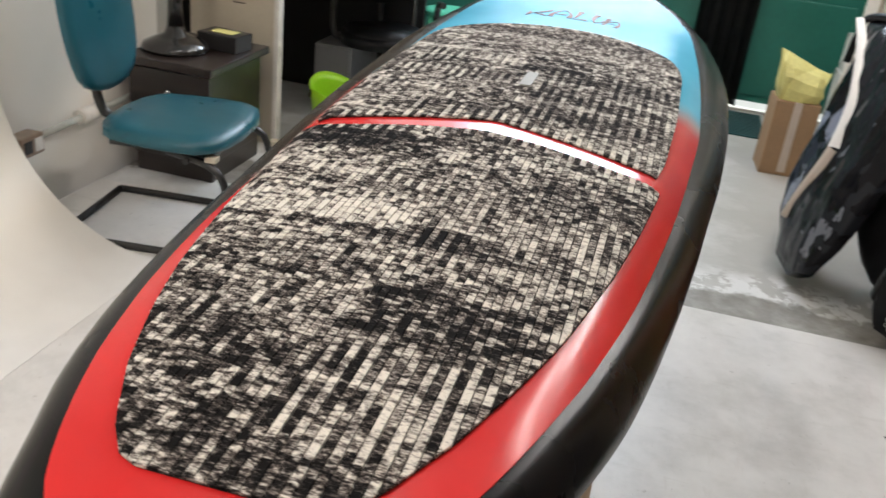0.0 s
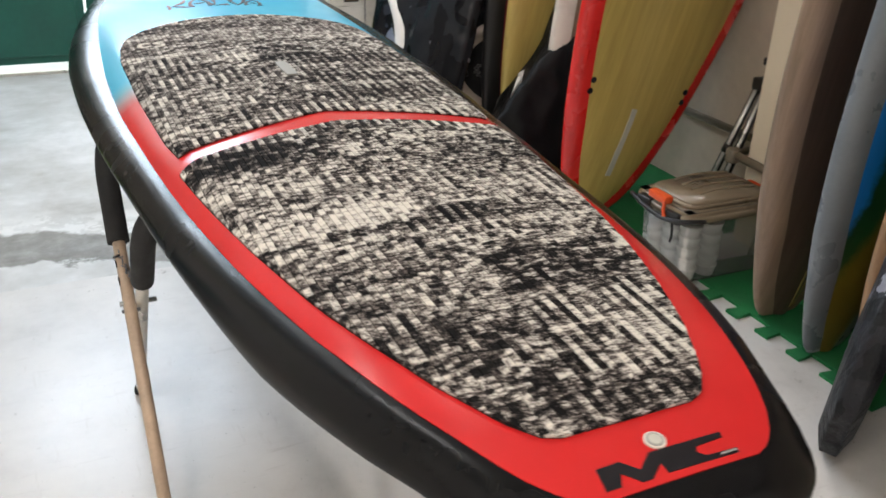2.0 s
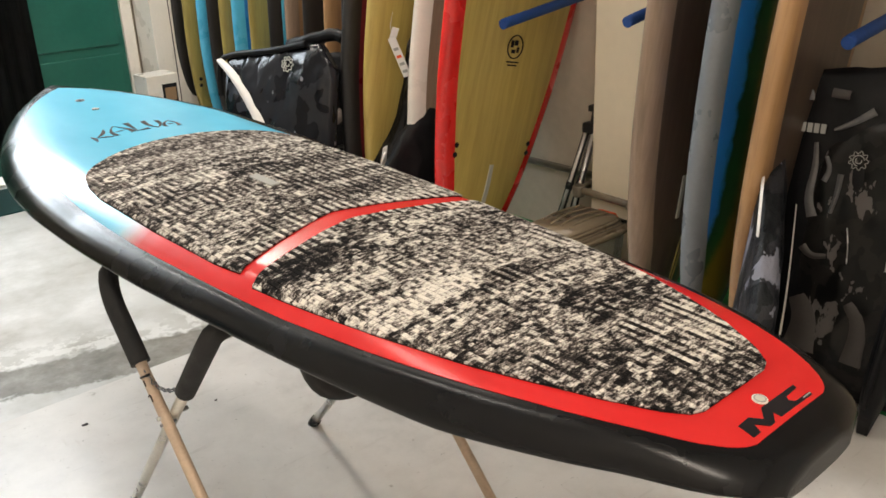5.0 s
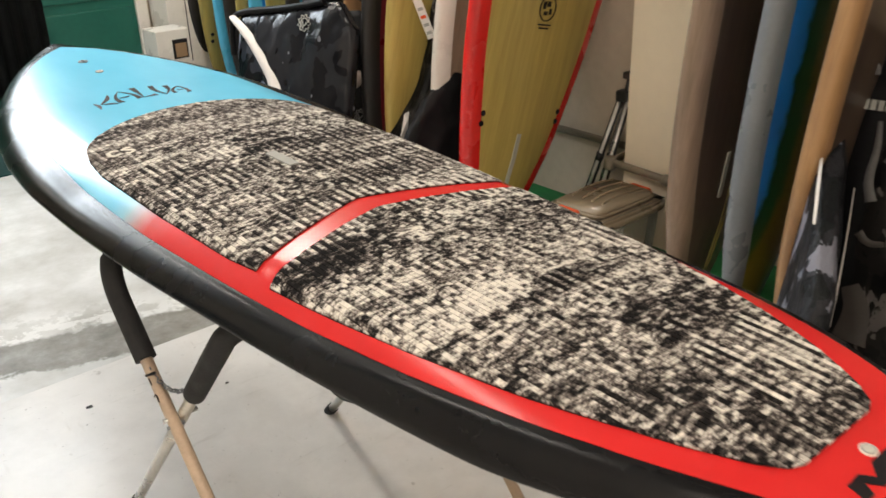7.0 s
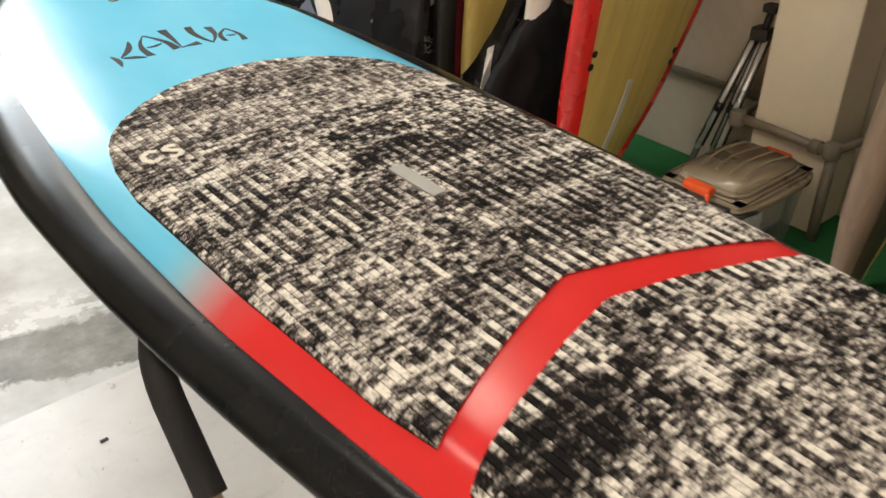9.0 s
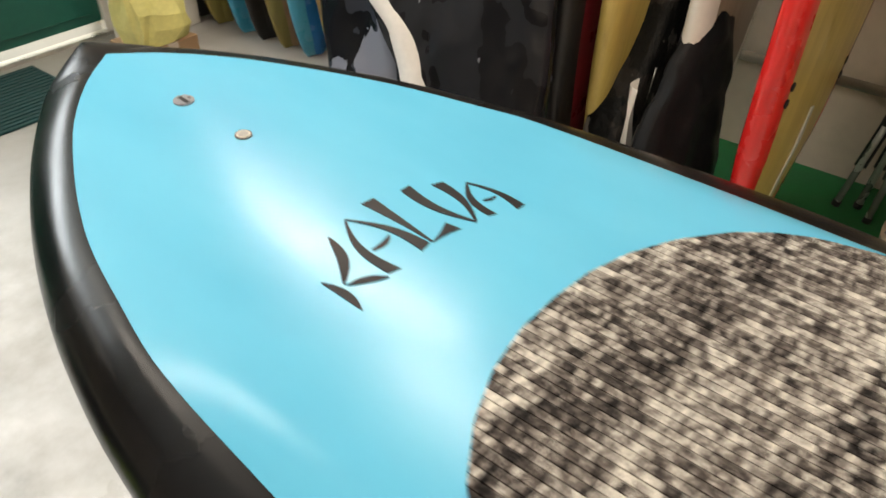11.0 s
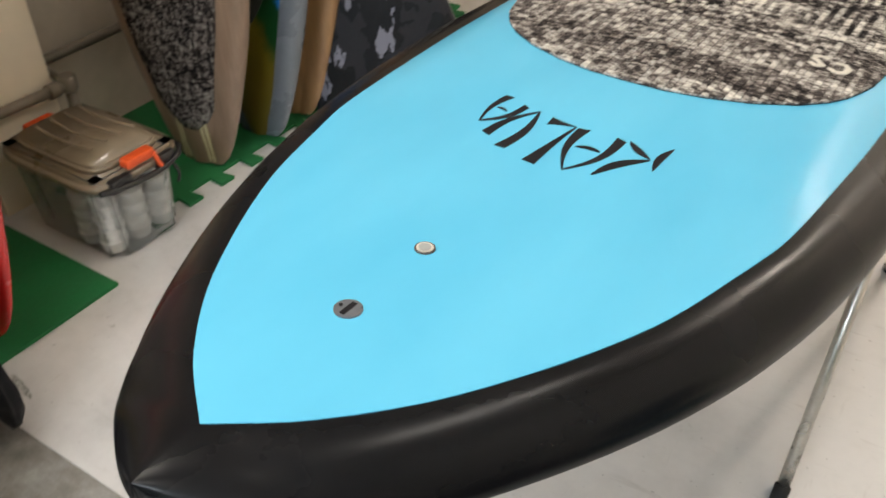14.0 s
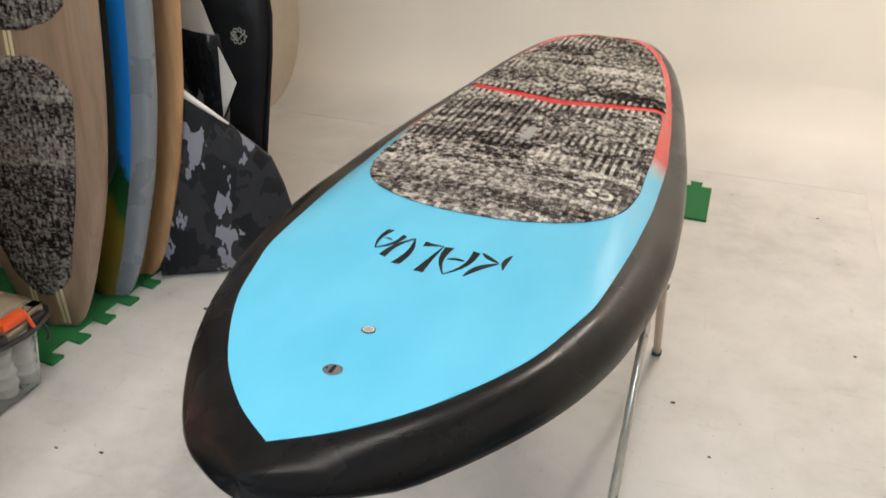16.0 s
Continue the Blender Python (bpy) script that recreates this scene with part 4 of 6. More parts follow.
# block emblem on the red tail
for o in ([(-0.078, 0.121), (-0.051, 0.122), (-0.037, 0.106), (-0.017, 0.122), (0.018, 0.122), (0.0, 0.093), (-0.013, 0.093), (-0.013, 0.106), (-0.032, 0.092), (-0.044, 0.092), (-0.058, 0.109), (-0.066, 0.094), (-0.083, 0.094)],
          [(0.017, 0.122), (0.072, 0.122), (0.069, 0.115), (0.036, 0.113), (0.030, 0.106), (0.037, 0.099), (0.074, 0.098), (0.072, 0.092), (-0.002, 0.093)]):
    decal("emblem_block", o, M_INK, 0.0022, board, 0.001)
decal("emblem_mark", [(0.053, 0.0965), (0.071, 0.0965), (0.072, 0.0945), (0.051, 0.0945)], M_HANDLE, 0.0032, board, 0.001)
# small cream mark printed on the front pad: two thick curls
for cx, cy, curl in ((-0.260, 1.818, ((0.013, 0.012), (0.002, 0.021), (-0.012, 0.012), (-0.014, -0.006), (-0.004, -0.019), (0.010, -0.013))), (-0.227, 1.814, ((0.011, 0.014), (0.0, 0.021), (-0.011, 0.013), (0.0, 0.001), (0.011, -0.010), (0.0, -0.021), (-0.011, -0.014)))):
    for a, b in zip(curl, curl[1:]):
        decal("pad_mark", blade((cx + a[0], cy + a[1]), (cx + b[0], cy + b[1]), 0.0085, 0.0095, 0.0085, 0.001, 6), M_CREAMP, 0.0066, board, 0.001)

# folding trestle
trestle = thing("folding_trestle", "folding tube trestle with black foam on its arms", "trestle")
LEGS = ((0.875, 1.602, 0.400, M_BRASSY), (1.832, 1.118, 0.374, M_STEEL))
for sx in (-1, 1):
    inset = 0.11 if sx > 0 else 0.0
    x1, x2 = sx * (LEGS[0][2] - inset), sx * (LEGS[1][2] - inset)
    for foot_y, top_y, lx, mat in LEGS:
        foot, top = Vector((sx * (lx - inset), foot_y, 0.0)), Vector((sx * (lx - inset), top_y, 0.815))
        leg = part("leg", tube([foot + (top - foot) * 0.01, top.lerp(foot, 0.06)], 0.0135, 14), mat, trestle, "metal tube leg")
        part("foot_cap", tube([foot, foot + (top - foot) * 0.035], 0.0175, 14), M_RUBBER, leg)
    part("pivot_bolt", tube([(x1 + sx * 0.02, 1.357, 0.542), (x2 - sx * 0.03, 1.357, 0.542)], 0.0055, 8), M_SILVER, trestle)
    part("stop_bolt", tube([(x1 + sx * 0.018, 1.349, 0.528), (x1 - sx * 0.02, 1.345, 0.53)], 0.004, 8), M_PLUG, trestle)
    chain = bmesh.new()
    for k in range(11):
        f = k / 10
        c = Vector((x1 + sx * 0.004 - sx * 0.02 * f, 1.432 - 0.118 * f, 0.632 - 0.008 * f - 0.020 * math.sin(math.pi * f)))
        ring = [c + Vector((0.005 * math.cos(a) * (k % 2), 0.0095 * math.sin(a), 0.005 * math.cos(a) * ((k + 1) % 2) - 0.002 * math.sin(a))) for a in np.linspace(0, math.tau, 9)]
        tube(ring, 0.0018, 5, chain, cap=False)
    part("chain", chain, M_PLUG, trestle, "thin steel safety chain")
    part("pin", tube([(x1 + sx * 0.015, 1.425, 0.622), (x1 + sx * 0.006, 1.395, 0.640)], 0.003, 8), M_INK, trestle)
    for dz, turn in ((0.0, 0.012), (0.016, -0.010), (0.030, 0.014)):
        yy = 0.875 + 0.892 * (0.605 - dz)
        part("scribble", tube([(x1 + sx * 0.0125, yy - 0.006, 0.605 - dz), (x1 + sx * 0.0130, yy + 0.004, 0.605 - dz + turn)], 0.0018, 6), M_INK, trestle)
for foot_y, top_y, lx, low in ((0.875, 1.602, 0.400, 0.645), (1.832, 1.118, 0.374, 0.63)):
    rest = centre_z(top_y) - 0.112 - 0.026
    on = lambda z: foot_y + (top_y - foot_y) * z / 0.815
    pts = [(-lx, on(low), low), (-lx, on(0.70), 0.70), (-lx, on(0.785), 0.785), (-lx + 0.02, on(0.815), rest), (-0.22, top_y, rest), (-0.165, top_y, 0.76), (-0.14, top_y, 0.62), (-0.07, top_y, 0.565)]
    pts += [(-px_ - (0.11 if px_ < -0.3 else 0.03), y, z) for px_, y, z in pts[::-1]]
    part("foam_arm", tube(pts, 0.0235, 16, soft=2), M_FOAM, trestle, "black foam sleeve over the bent arm")

# ---- foam mats ----
def mat_outline(x0, y0, x1, y1, teeth, pitch=0.142, depth=0.062):
    """An interlocking mat's outline; teeth names the toothed sides."""
    def side(a, b, out, on):
        pts = [a]
        d = Vector(b) - Vector(a)
        n = int(d.length / pitch)
        if on and n:
            u, o = d.normalized(), Vector(out)
            s = (d.length - n * pitch) / 2
            for k in range(n):
                p = Vector(a) + u * (s + k * pitch)
                for f, g in ((0.24, 0), (0.16, 1), (0.84, 1), (0.76, 0)):
                    q = p + u * pitch * (0.1 + f * 0.62) + o * depth * g
                    pts.append((q.x, q.y))
        return pts
    return (side((x0, y0), (x1, y0), (0, -1), "s" in teeth) + side((x1, y0), (x1, y1), (1, 0), "e" in teeth)
            + side((x1, y1), (x0, y1), (0, 1), "n" in teeth) + side((x0, y1), (x0, y0), (-1, 0), "w" in teeth))


def foam_mat(x0, y0, x1, y1, teeth, label):
    bm = slab(mat_outline(x0, y0, x1, y1, teeth), 0.012)
    bmesh.ops.translate(bm, vec=(0, 0, 0.0155), verts=bm.verts[:])
    bmesh.ops.triangulate(bm, faces=[f for f in bm.faces if len(f.verts) > 4])
    ob = thing("foam_mat", label, "floor mat", "green foam mats")
    part("sheet", bm, M_MAT, ob)
    return ob


foam_mat(1.605, 0.90, 2.2, 1.90, "w", "green interlocking foam mat under the upright boards")
foam_mat(1.69, -0.10, 2.2, 0.895, "w", "green interlocking foam mat beside the wall")
foam_mat(1.425, 2.115, 2.2, 3.1, "", "green foam mat with a plain edge under a yellow board")
foam_mat(-0.49, -0.76, -0.02, -0.345, "s", "small piece of green foam mat on the white floor")

# ---- boards standing along the wall ----
FULL = [(0, 0.24), (0.012, 0.33), (0.05, 0.47), (0.11, 0.62), (0.2, 0.80), (0.33, 0.94), (0.48, 1.0), (0.62, 0.97), (0.76, 0.84), (0.87, 0.62), (0.94, 0.40), (0.98, 0.2), (1.0, 0.03)]
ROUND = [(0, 0.05), (0.006, 0.18), (0.025, 0.34), (0.06, 0.48), (0.11, 0.60), (0.2, 0.76), (0.33, 0.92), (0.48, 1.0), (0.62, 0.97), (0.76, 0.84), (0.87, 0.62), (0.94, 0.40), (0.98, 0.2), (1.0, 0.03)]
POINT = [(0, 0.03), (0.02, 0.16), (0.06, 0.34), (0.12, 0.54), (0.22, 0.76), (0.36, 0.94), (0.5, 1.0), (0.66, 0.93), (0.8, 0.74), (0.9, 0.5), (0.96, 0.28), (1.0, 0.03)]


def wall_board(name, label, foot, tilt, lean, turn, length, half, thick, shape, deck, rail, bottom, group="boards along the wall", pads=None, fins=None, stripe=None, inlay=None, emblem=None):
    """A board standing on its tail: deck to +y, one rail to the room, its height along z."""
    ob = thing(name, label, "surfboard", group, pose(*foot, lean, tilt, turn))
    secs = []
    for s in [0, 0.004, 0.012, 0.025] + list(np.linspace(0.045, 0.985, 34)) + [0.993, 1.0]:
        h = fair(shape, s, 0.03) * half
        t = thick * min(1, 0.45 + s * 4) * min(1, 0.25 + (1 - s) * 3.2)
        bend = 0.10 * max(0, s - 0.72) ** 2 * 6 + 0.03 * max(0, 0.15 - s)
        secs.append((s * length, h, t, bend))

    def strip(angle_pts):
        bm, rows = bmesh.new(), []
        for z, h, t, bend in secs:
            rows.append([bm.verts.new((x, y + bend, z)) for x, y in angle_pts(h, t)])
        for a, b in zip(rows, rows[1:]):
            for k in range(len(a) - 1):
                bm.faces.new((a[k], a[k + 1], b[k + 1], b[k])).smooth = True
        return bm

    def face(side):
        def pts(h, t):
            e = h - min(0.075, h * 0.6)
            return [(e * f, side * (t / 2 - 0.012 * f * f)) for f in np.linspace(-1, 1, 11)]
        return pts

    def edge(side):
        def pts(h, t):
            e = min(0.075, h * 0.6)
            return [(side * (h - e + e * math.cos(a) ** 0.8), (t / 2 - 0.012) * (1 if math.sin(a) > 0 else -1) * abs(math.sin(a)) ** 0.9) for a in np.linspace(-math.pi / 2, math.pi / 2, 15)]
        return pts

    d = part("deck", strip(face(1)), deck, ob)
    part("bottom", strip(face(-1)), bottom, ob)
    part("rail", strip(edge(-1)), rail, ob)
    part("rail", strip(edge(1)), rail, ob)
    end = bmesh.new()
    z, h, t, bend = secs[0]
    end.faces.new([end.verts.new((x, y + bend, z)) for x, y in face(1)(h, t) + edge(1)(h, t)[::-1] + face(-1)(h, t)[::-1] + edge(-1)(h, t)])
    part("tail_end", end, rail, ob)
    for z0, z1, wide, mat in pads or ():
        bm = bmesh.new()
        rows = []
        for z in np.linspace(z0, z1, 22):
            s = z / length
            h = (fair(shape, s, 0.03) * half - min(0.075, fair(shape, s, 0.03) * half * 0.6)) * wide
            f = (z - z0) / (z1 - z0)
            h *= min(1, 0.55 + f * 6, 0.6 + (1 - f) * 3)
            bend = 0.10 * max(0, s - 0.72) ** 2 * 6 + 0.03 * max(0, 0.15 - s)
            t = thick * min(1, 0.45 + s * 4) * min(1, 0.25 + (1 - s) * 3.2)
            rows.append([bm.verts.new((h * q, t / 2 - 0.012 * (q * wide) ** 2 + bend + 0.0055, z)) for q in np.linspace(-1, 1, 9)])
        for a, b in zip(rows, rows[1:]):
            for k in range(8):
                bm.faces.new((a[k], a[k + 1], b[k + 1], b[k])).smooth = True
        geom = bmesh.ops.extrude_face_region(bm, geom=bm.faces[:])
        bmesh.ops.translate(bm, vec=(0, -0.005, 0), verts=[g for g in geom["geom"] if isinstance(g, bmesh.types.BMVert)])
        part("deck_pad", bm, mat, ob, "printed foam deck pad")

    def under(x, z):
        s = z / length
        t = thick * min(1, 0.45 + s * 4)
        e = max(0.02, fair(shape, s, 0.03) * half - 0.07)
        return -t / 2 + 0.012 * min(1, abs(x) / e) ** 2 + 0.03 * max(0, 0.15 - s)

    for x, z in fins or ():
        for dz in (0.022, -0.022):
            plug = lathe([(0.011, 0), (0.012, 0.002), (0.012, 0.006)], 14)
            bmesh.ops.transform(plug, matrix=pose(x, under(x, z) + 0.003, z + dz, 90), verts=plug.verts[:])
            part("fin_plug", plug, M_INK, ob, "black fin plug")
    for x, z0, z1 in inlay or ():
        bm, rows = bmesh.new(), []
        for z in np.linspace(z0, z1, 24):
            s = z / length
            h = fair(shape, s, 0.03) * half
            e = max(0.02, h - min(0.075, h * 0.6))
            t = thick * min(1, 0.45 + s * 4) * min(1, 0.25 + (1 - s) * 3.2)
            bend = 0.10 * max(0, s - 0.72) ** 2 * 6 + 0.03 * max(0, 0.15 - s)
            rows.append([bm.verts.new((q, t / 2 - 0.012 * min(1, abs(q) / e) ** 2 + bend + 0.0015, z)) for q in (x - 0.0062, x + 0.0062)])
        for a, b in zip(rows, rows[1:]):
            bm.faces.new((a[0], a[1], b[1], b[0])).smooth = True
        part("inlay", bm, M_CREAM, ob, "cream inlaid stripe")
    if emblem:
        ex, ez = emblem
        ring = [(ex + 0.05 * math.cos(a), under(ex, ez) - 0.002, ez + 0.05 * math.sin(a)) for a in np.linspace(0, math.tau, 29)]
        part("print", tube(ring, 0.003, 5, cap=False), M_INK, ob, "dark round print")
        for dx, dz, w, h in ((-0.022, 0.012, 0.016, 0.03), (0.004, 0.018, 0.02, 0.022), (0.02, -0.012, 0.014, 0.024), (-0.008, -0.02, 0.022, 0.016), (0.0, -0.066, 0.08, 0.006), (0.0, -0.08, 0.06, 0.006)):
            part("print", box(ex + dx - w / 2, under(ex, ez) - 0.0035, ez + dz - h / 2, ex + dx + w / 2, under(ex, ez) + 0.004, ez + dz + h / 2), M_INK, ob)
    if stripe:
        for x, z0, z1, w, mat in stripe:
            bm, rows = bmesh.new(), []
            for z in np.linspace(z0, z1, 14):
                y = under(x, z)
                rows.append([bm.verts.new((x + q * w / 2, y - d, z)) for q, d in ((-1, -0.004), (-1, 0.0035), (1, 0.0035), (1, -0.004))])
            for a, b in zip(rows, rows[1:]):
                for k in range(3):
                    bm.faces.new((a[k], a[k + 1], b[k + 1], b[k]))
            bm.faces.new(rows[0]), bm.faces.new(rows[-1])
            part("fin_box", bm, mat, ob)
    return ob


M_PADD = material("black_deck_foam", (0.012, 0.014, 0.010), 0.8, vary=0.5, scale=30, bump=0.3)
M_PADV = pad_foam("printed_foam_upright", "X", "Z", 0.38)
wall_board("surfboard", "paddle board with walnut rails and a printed deck pad", (1.70, 1.502, 0.018), 3.5, 5, 4, 2.75, 0.36, 0.115, FULL, M_WALNUT, M_WALNUT, M_WALNUTDARK,
           pads=((0.13, 0.98, 0.97, M_PADV), (1.06, 1.9, 0.97, M_PADV)), stripe=((-0.045, 0.45, 0.62, 0.022, M_SLOT), (0.02, 0.03, 1.9, 0.006, M_OLIVE), (0.045, 0.03, 1.9, 0.006, M_OLIVE)), inlay=[(sx * 0.055 + d, 0.01, 2.4) for sx in (-1, 1) for d in (-0.009, 0.009)])
gb = wall_board("surfboard", "grey-railed board with a green, blue and black deck", (1.665, 1.258, 0.018), 3, 5, 5, 2.65, 0.335, 0.105, FULL, M_TRI, M_GREYL, M_TRI, pads=((0.42, 1.7, 0.74, M_PADD),))
wall_board("surfboard", "board with golden wooden rails standing on its tail", (1.665, 1.075, 0.018), 3, 6, 5, 2.6, 0.31, 0.10, FULL, M_OAK, M_OAK, M_WALNUTDARK)
wall_board("surfboard", "yellow bamboo board with a bright red rail and fin plugs", (1.535, 2.455, 0.018), 11.5, 6, 4, 2.9, 0.43, 0.10, ROUND, M_WHITEL, M_REDL, M_YELLOWBAMBOO,
           fins=((-0.245, 0.57), (0.245, 0.57)), stripe=((0.0, 0.20, 0.50, 0.026, M_SLOT),), emblem=(0.0, 1.03))
wall_board("surfboard", "white-railed board with a brown wooden bottom", (1.50, 2.70, 0.005), 9, 6, 6, 2.8, 0.30, 0.09, POINT, M_WHITEL, M_WHITEL, M_WALNUT)
wall_board("surfboard", "yellow bamboo board with pale rails", (1.42, 2.89, 0.005), 9, 6, 6, 2.8, 0.33, 0.09, POINT, M_YELLOWBAMBOO, M_YELLOWBAMBOO, M_YELLOWBAMBOO)
wall_board("surfboard", "dark grey board with a maroon bottom", (1.40, 3.0, 0.005), 9, 6, 6, 2.8, 0.36, 0.09, POINT, M_GREYL, M_BLACKP, M_MAROON)
FAR = [(3.42, M_WALNUT, M_BLACKP, "black-railed board with a wooden bottom"), (3.58, M_OAK, M_OAK, "golden wooden board"), (3.78, M_BLACKP, M_BLACKP, "black board"), (3.96, M_OAK, M_WALNUT, "brown wooden board"), (4.14, M_SKYL, M_BLACKP, "light blue board with black rails"),
       (4.36, M_OLIVE, M_OLIVE, "olive bamboo board"), (4.56, M_BLUEL, M_SKYL, "blue board"), (4.72, M_OAK, M_OLIVE, "tan wooden board"), (4.88, M_BLACKP, M_BLACKP, "black board"), (5.02, M_SKYL, M_SKYL, "light blue board"), (5.22, M_OLIVE, M_OLIVE, "olive board with fin plugs"), (5.38, M_BLACKP, M_BLACKP, "black board")]
for y, bottom, rail, words in FAR:
    wall_board("surfboard", words + " standing in the row", (1.84, y + 0.06, 0.002), 3, 4, 3, 2.55, 0.30, 0.075, FULL, bottom, rail, bottom, fins=((-0.2, 0.52),) if "fin plugs" in words else None)

# ---- clear storage box full of paper cups ----
store = thing("storage_box", "clear plastic storage box with a clouded lid and orange clips", "storage box", m=pose(1.69, 1.92, 0.0165))


def tub(x0, y0, x1, y1, z0, z1, taper, wall=0.004):
    bm = bmesh.new()
    rings = []
    for inset, z, t in ((0, z0, 0), (0, z1, 1), (wall, z1, 1), (wall, z0 + wall, 0)):
        g = taper * (1 - t) + inset
        rings.append([bm.verts.new((x, y, z)) for x, y in rounded([(x0 + g, y0 + g), (x1 - g, y0 + g), (x1 - g, y1 - g), (x0 + g, y1 - g)], 0)])
    for a, b in zip(rings, rings[1:]):
        for k in range(4):
            bm.faces.new((a[k], a[(k + 1) % 4], b[(k + 1) % 4], b[k]))
    bm.faces.new(rings[0]), bm.faces.new(rings[-1])
    up = [e for e in bm.edges if abs(e.verts[0].co.z - e.verts[1].co.z) > 0.05]
    bmesh.ops.bevel(bm, geom=up, offset=0.035, segments=4, affect="EDGES")
    return bm
def lid_shape(wide, deep, thick, z):
    pts = []
    for k in range(56):
        c, d = math.cos(2 * math.pi * k / 56), math.sin(2 * math.pi * k / 56)
        pts.append((math.copysign(wide * abs(c) ** 0.36, c), math.copysign(deep * abs(d) ** 0.36, d)))
    bm = slab(pts, thick, thick * 0.38, 4)
    for v in bm.verts:
        v.co.z += z
    return smooth(bm)


part("tub", tub(-0.21, -0.145, 0.21, 0.145, 0.0, 0.285, 0.018), M_CLEAR, store, "clear plastic tub")
lid = part("lid", lid_shape(0.232, 0.167, 0.034, 0.284), M_LID, store, "clouded beige lid")
part("lid_panel", lid_shape(0.192, 0.128, 0.022, 0.308), M_LID, lid, "raised middle of the lid")
for k in range(4):
    y = -0.075 + 0.05 * k
    part("lid_rib", tube([(-0.12, y - 0.012, 0.329), (-0.04, y + 0.006, 0.3305), (0.05, y + 0.006, 0.3305), (0.13, y - 0.010, 0.329)], 0.0045, 8, soft=1), M_LID, lid)
for ex, cz in ((-1, 0.288), (1, 0.262)):
    clip = part("clip", box(min(ex * 0.244, ex * 0.205), -0.05, cz, max(ex * 0.244, ex * 0.205), 0.05, cz + 0.030, 0.010), M_ORANGE, store, "orange lid clip")
    part("clip_hook", tube([(ex * 0.240, -0.045, cz + 0.012), (ex * 0.248, -0.052, 0.262), (ex * 0.242, -0.066, 0.240)], 0.007, 8, soft=1), M_ORANGE, clip)
for dy in (-0.085, 0.075):
    part("clip_band", crumple(box(-0.240, dy - 0.036, 0.236, -0.212, dy + 0.036, 0.276, 0.010), 0.004, 30.0, 2.0), M_BLACKP, store)
strap = bmesh.new()
tube([(-0.235, 0.15, 0.262), (-0.245, 0.05, 0.245), (-0.247, -0.06, 0.240), (-0.24, -0.15, 0.262), (-0.15, -0.166, 0.258)], 0.009, 7, strap, soft=1)
tube([(-0.24, -0.1, 0.24), (-0.245, -0.115, 0.20), (-0.242, -0.105, 0.17)], 0.005, 6, strap, soft=1)
part("strap", strap, M_BLACKP, store, "black strap round the box")
for i in range(3):
    for j in range(2):
        cup = thing("cup_stack", "stack of white paper cups inside the clear box", "cups", "cup stacks", pose(1.552 + 0.094 * j, 1.832 + 0.089 * i, 0.0235))
        prof = []
        for k in range(5):
            prof += [(0.033, 0.042 * k), (0.041, 0.042 * k + 0.036), (0.0432, 0.042 * k + 0.038), (0.0428, 0.042 * k + 0.0415)]
        part("cups", lathe(prof, 20), M_CUP, cup)

# folded camera tripod leaning in the corner beside the pillar
tri = thing("tripod", "folded metal camera tripod with a black head", "tripod")
for dx, dy in ((-0.02, -0.05), (0.01, 0.045), (0.03, -0.005)):
    low, high = Vector((2.0 + dx * 1.4, 2.28 + dy * 1.2, 0.017)), Vector((2.095 + dx * 0.5, 2.165 + dy * 0.55, 0.60))
    leg = part("leg", tube([low, high], 0.0115, 10), M_SILVER, tri, "bright metal tube")
    for off in (-0.013, 0.013):
        part("leg_rail", tube([low.lerp(high, 0.25) + Vector((0, off, 0)), high + Vector((0, off * 0.8, 0))], 0.006, 8), M_BLACKP, leg)
    part("leg_lock", tube([low.lerp(high, 0.50), low.lerp(high, 0.56)], 0.019, 10), M_BLACKP, leg)
    part("foot_tip", tube([low, low.lerp(high, 0.03)], 0.014, 10), M_RUBBER, leg)
part("head", box(2.070, 2.130, 0.59, 2.13, 2.200, 0.64, 0.012), M_BLACKP, tri, "black tripod head")
part("post", tube([(2.10, 2.165, 0.60), (2.115, 2.155, 0.70)], 0.013, 10), M_BLACKP, tri)
part("plate", box(2.09, 2.13, 0.69, 2.14, 2.18, 0.72, 0.006), M_BLACKP, tri)

# ---- board bags ----
def panel_pose(foot, along, back):
    """A pose whose x runs along the foot line and whose z leans by back degrees."""
    a = math.degrees(math.atan2(along[1], along[0]))
    return pose(*foot, 0, 0, a) @ pose(0, 0, 0, back)


def gear(parent, cx, cz, y, r, mat=None):
    """A small round emblem of petals and a curl on a bag's face."""
    pts = []
    for k in range(73):
        a = k / 72 * math.tau
        rr = r * (0.86 + 0.14 * math.cos(9 * a))
        pts.append((cx + rr * math.cos(a), y, cz + rr * math.sin(a)))
    part("emblem", tube(pts, r * 0.045, 5, cap=False), mat or M_SLOT, parent)
    for q, a0, a1 in ((0.56, 0.2, 4.6), (0.30, 2.4, 6.6)):
        part("emblem_curl", tube([(cx + q * r * math.cos(a), y, cz + q * r * math.sin(a)) for a in np.linspace(a0, a1, 18)], r * 0.06, 5), mat or M_SLOT, parent)


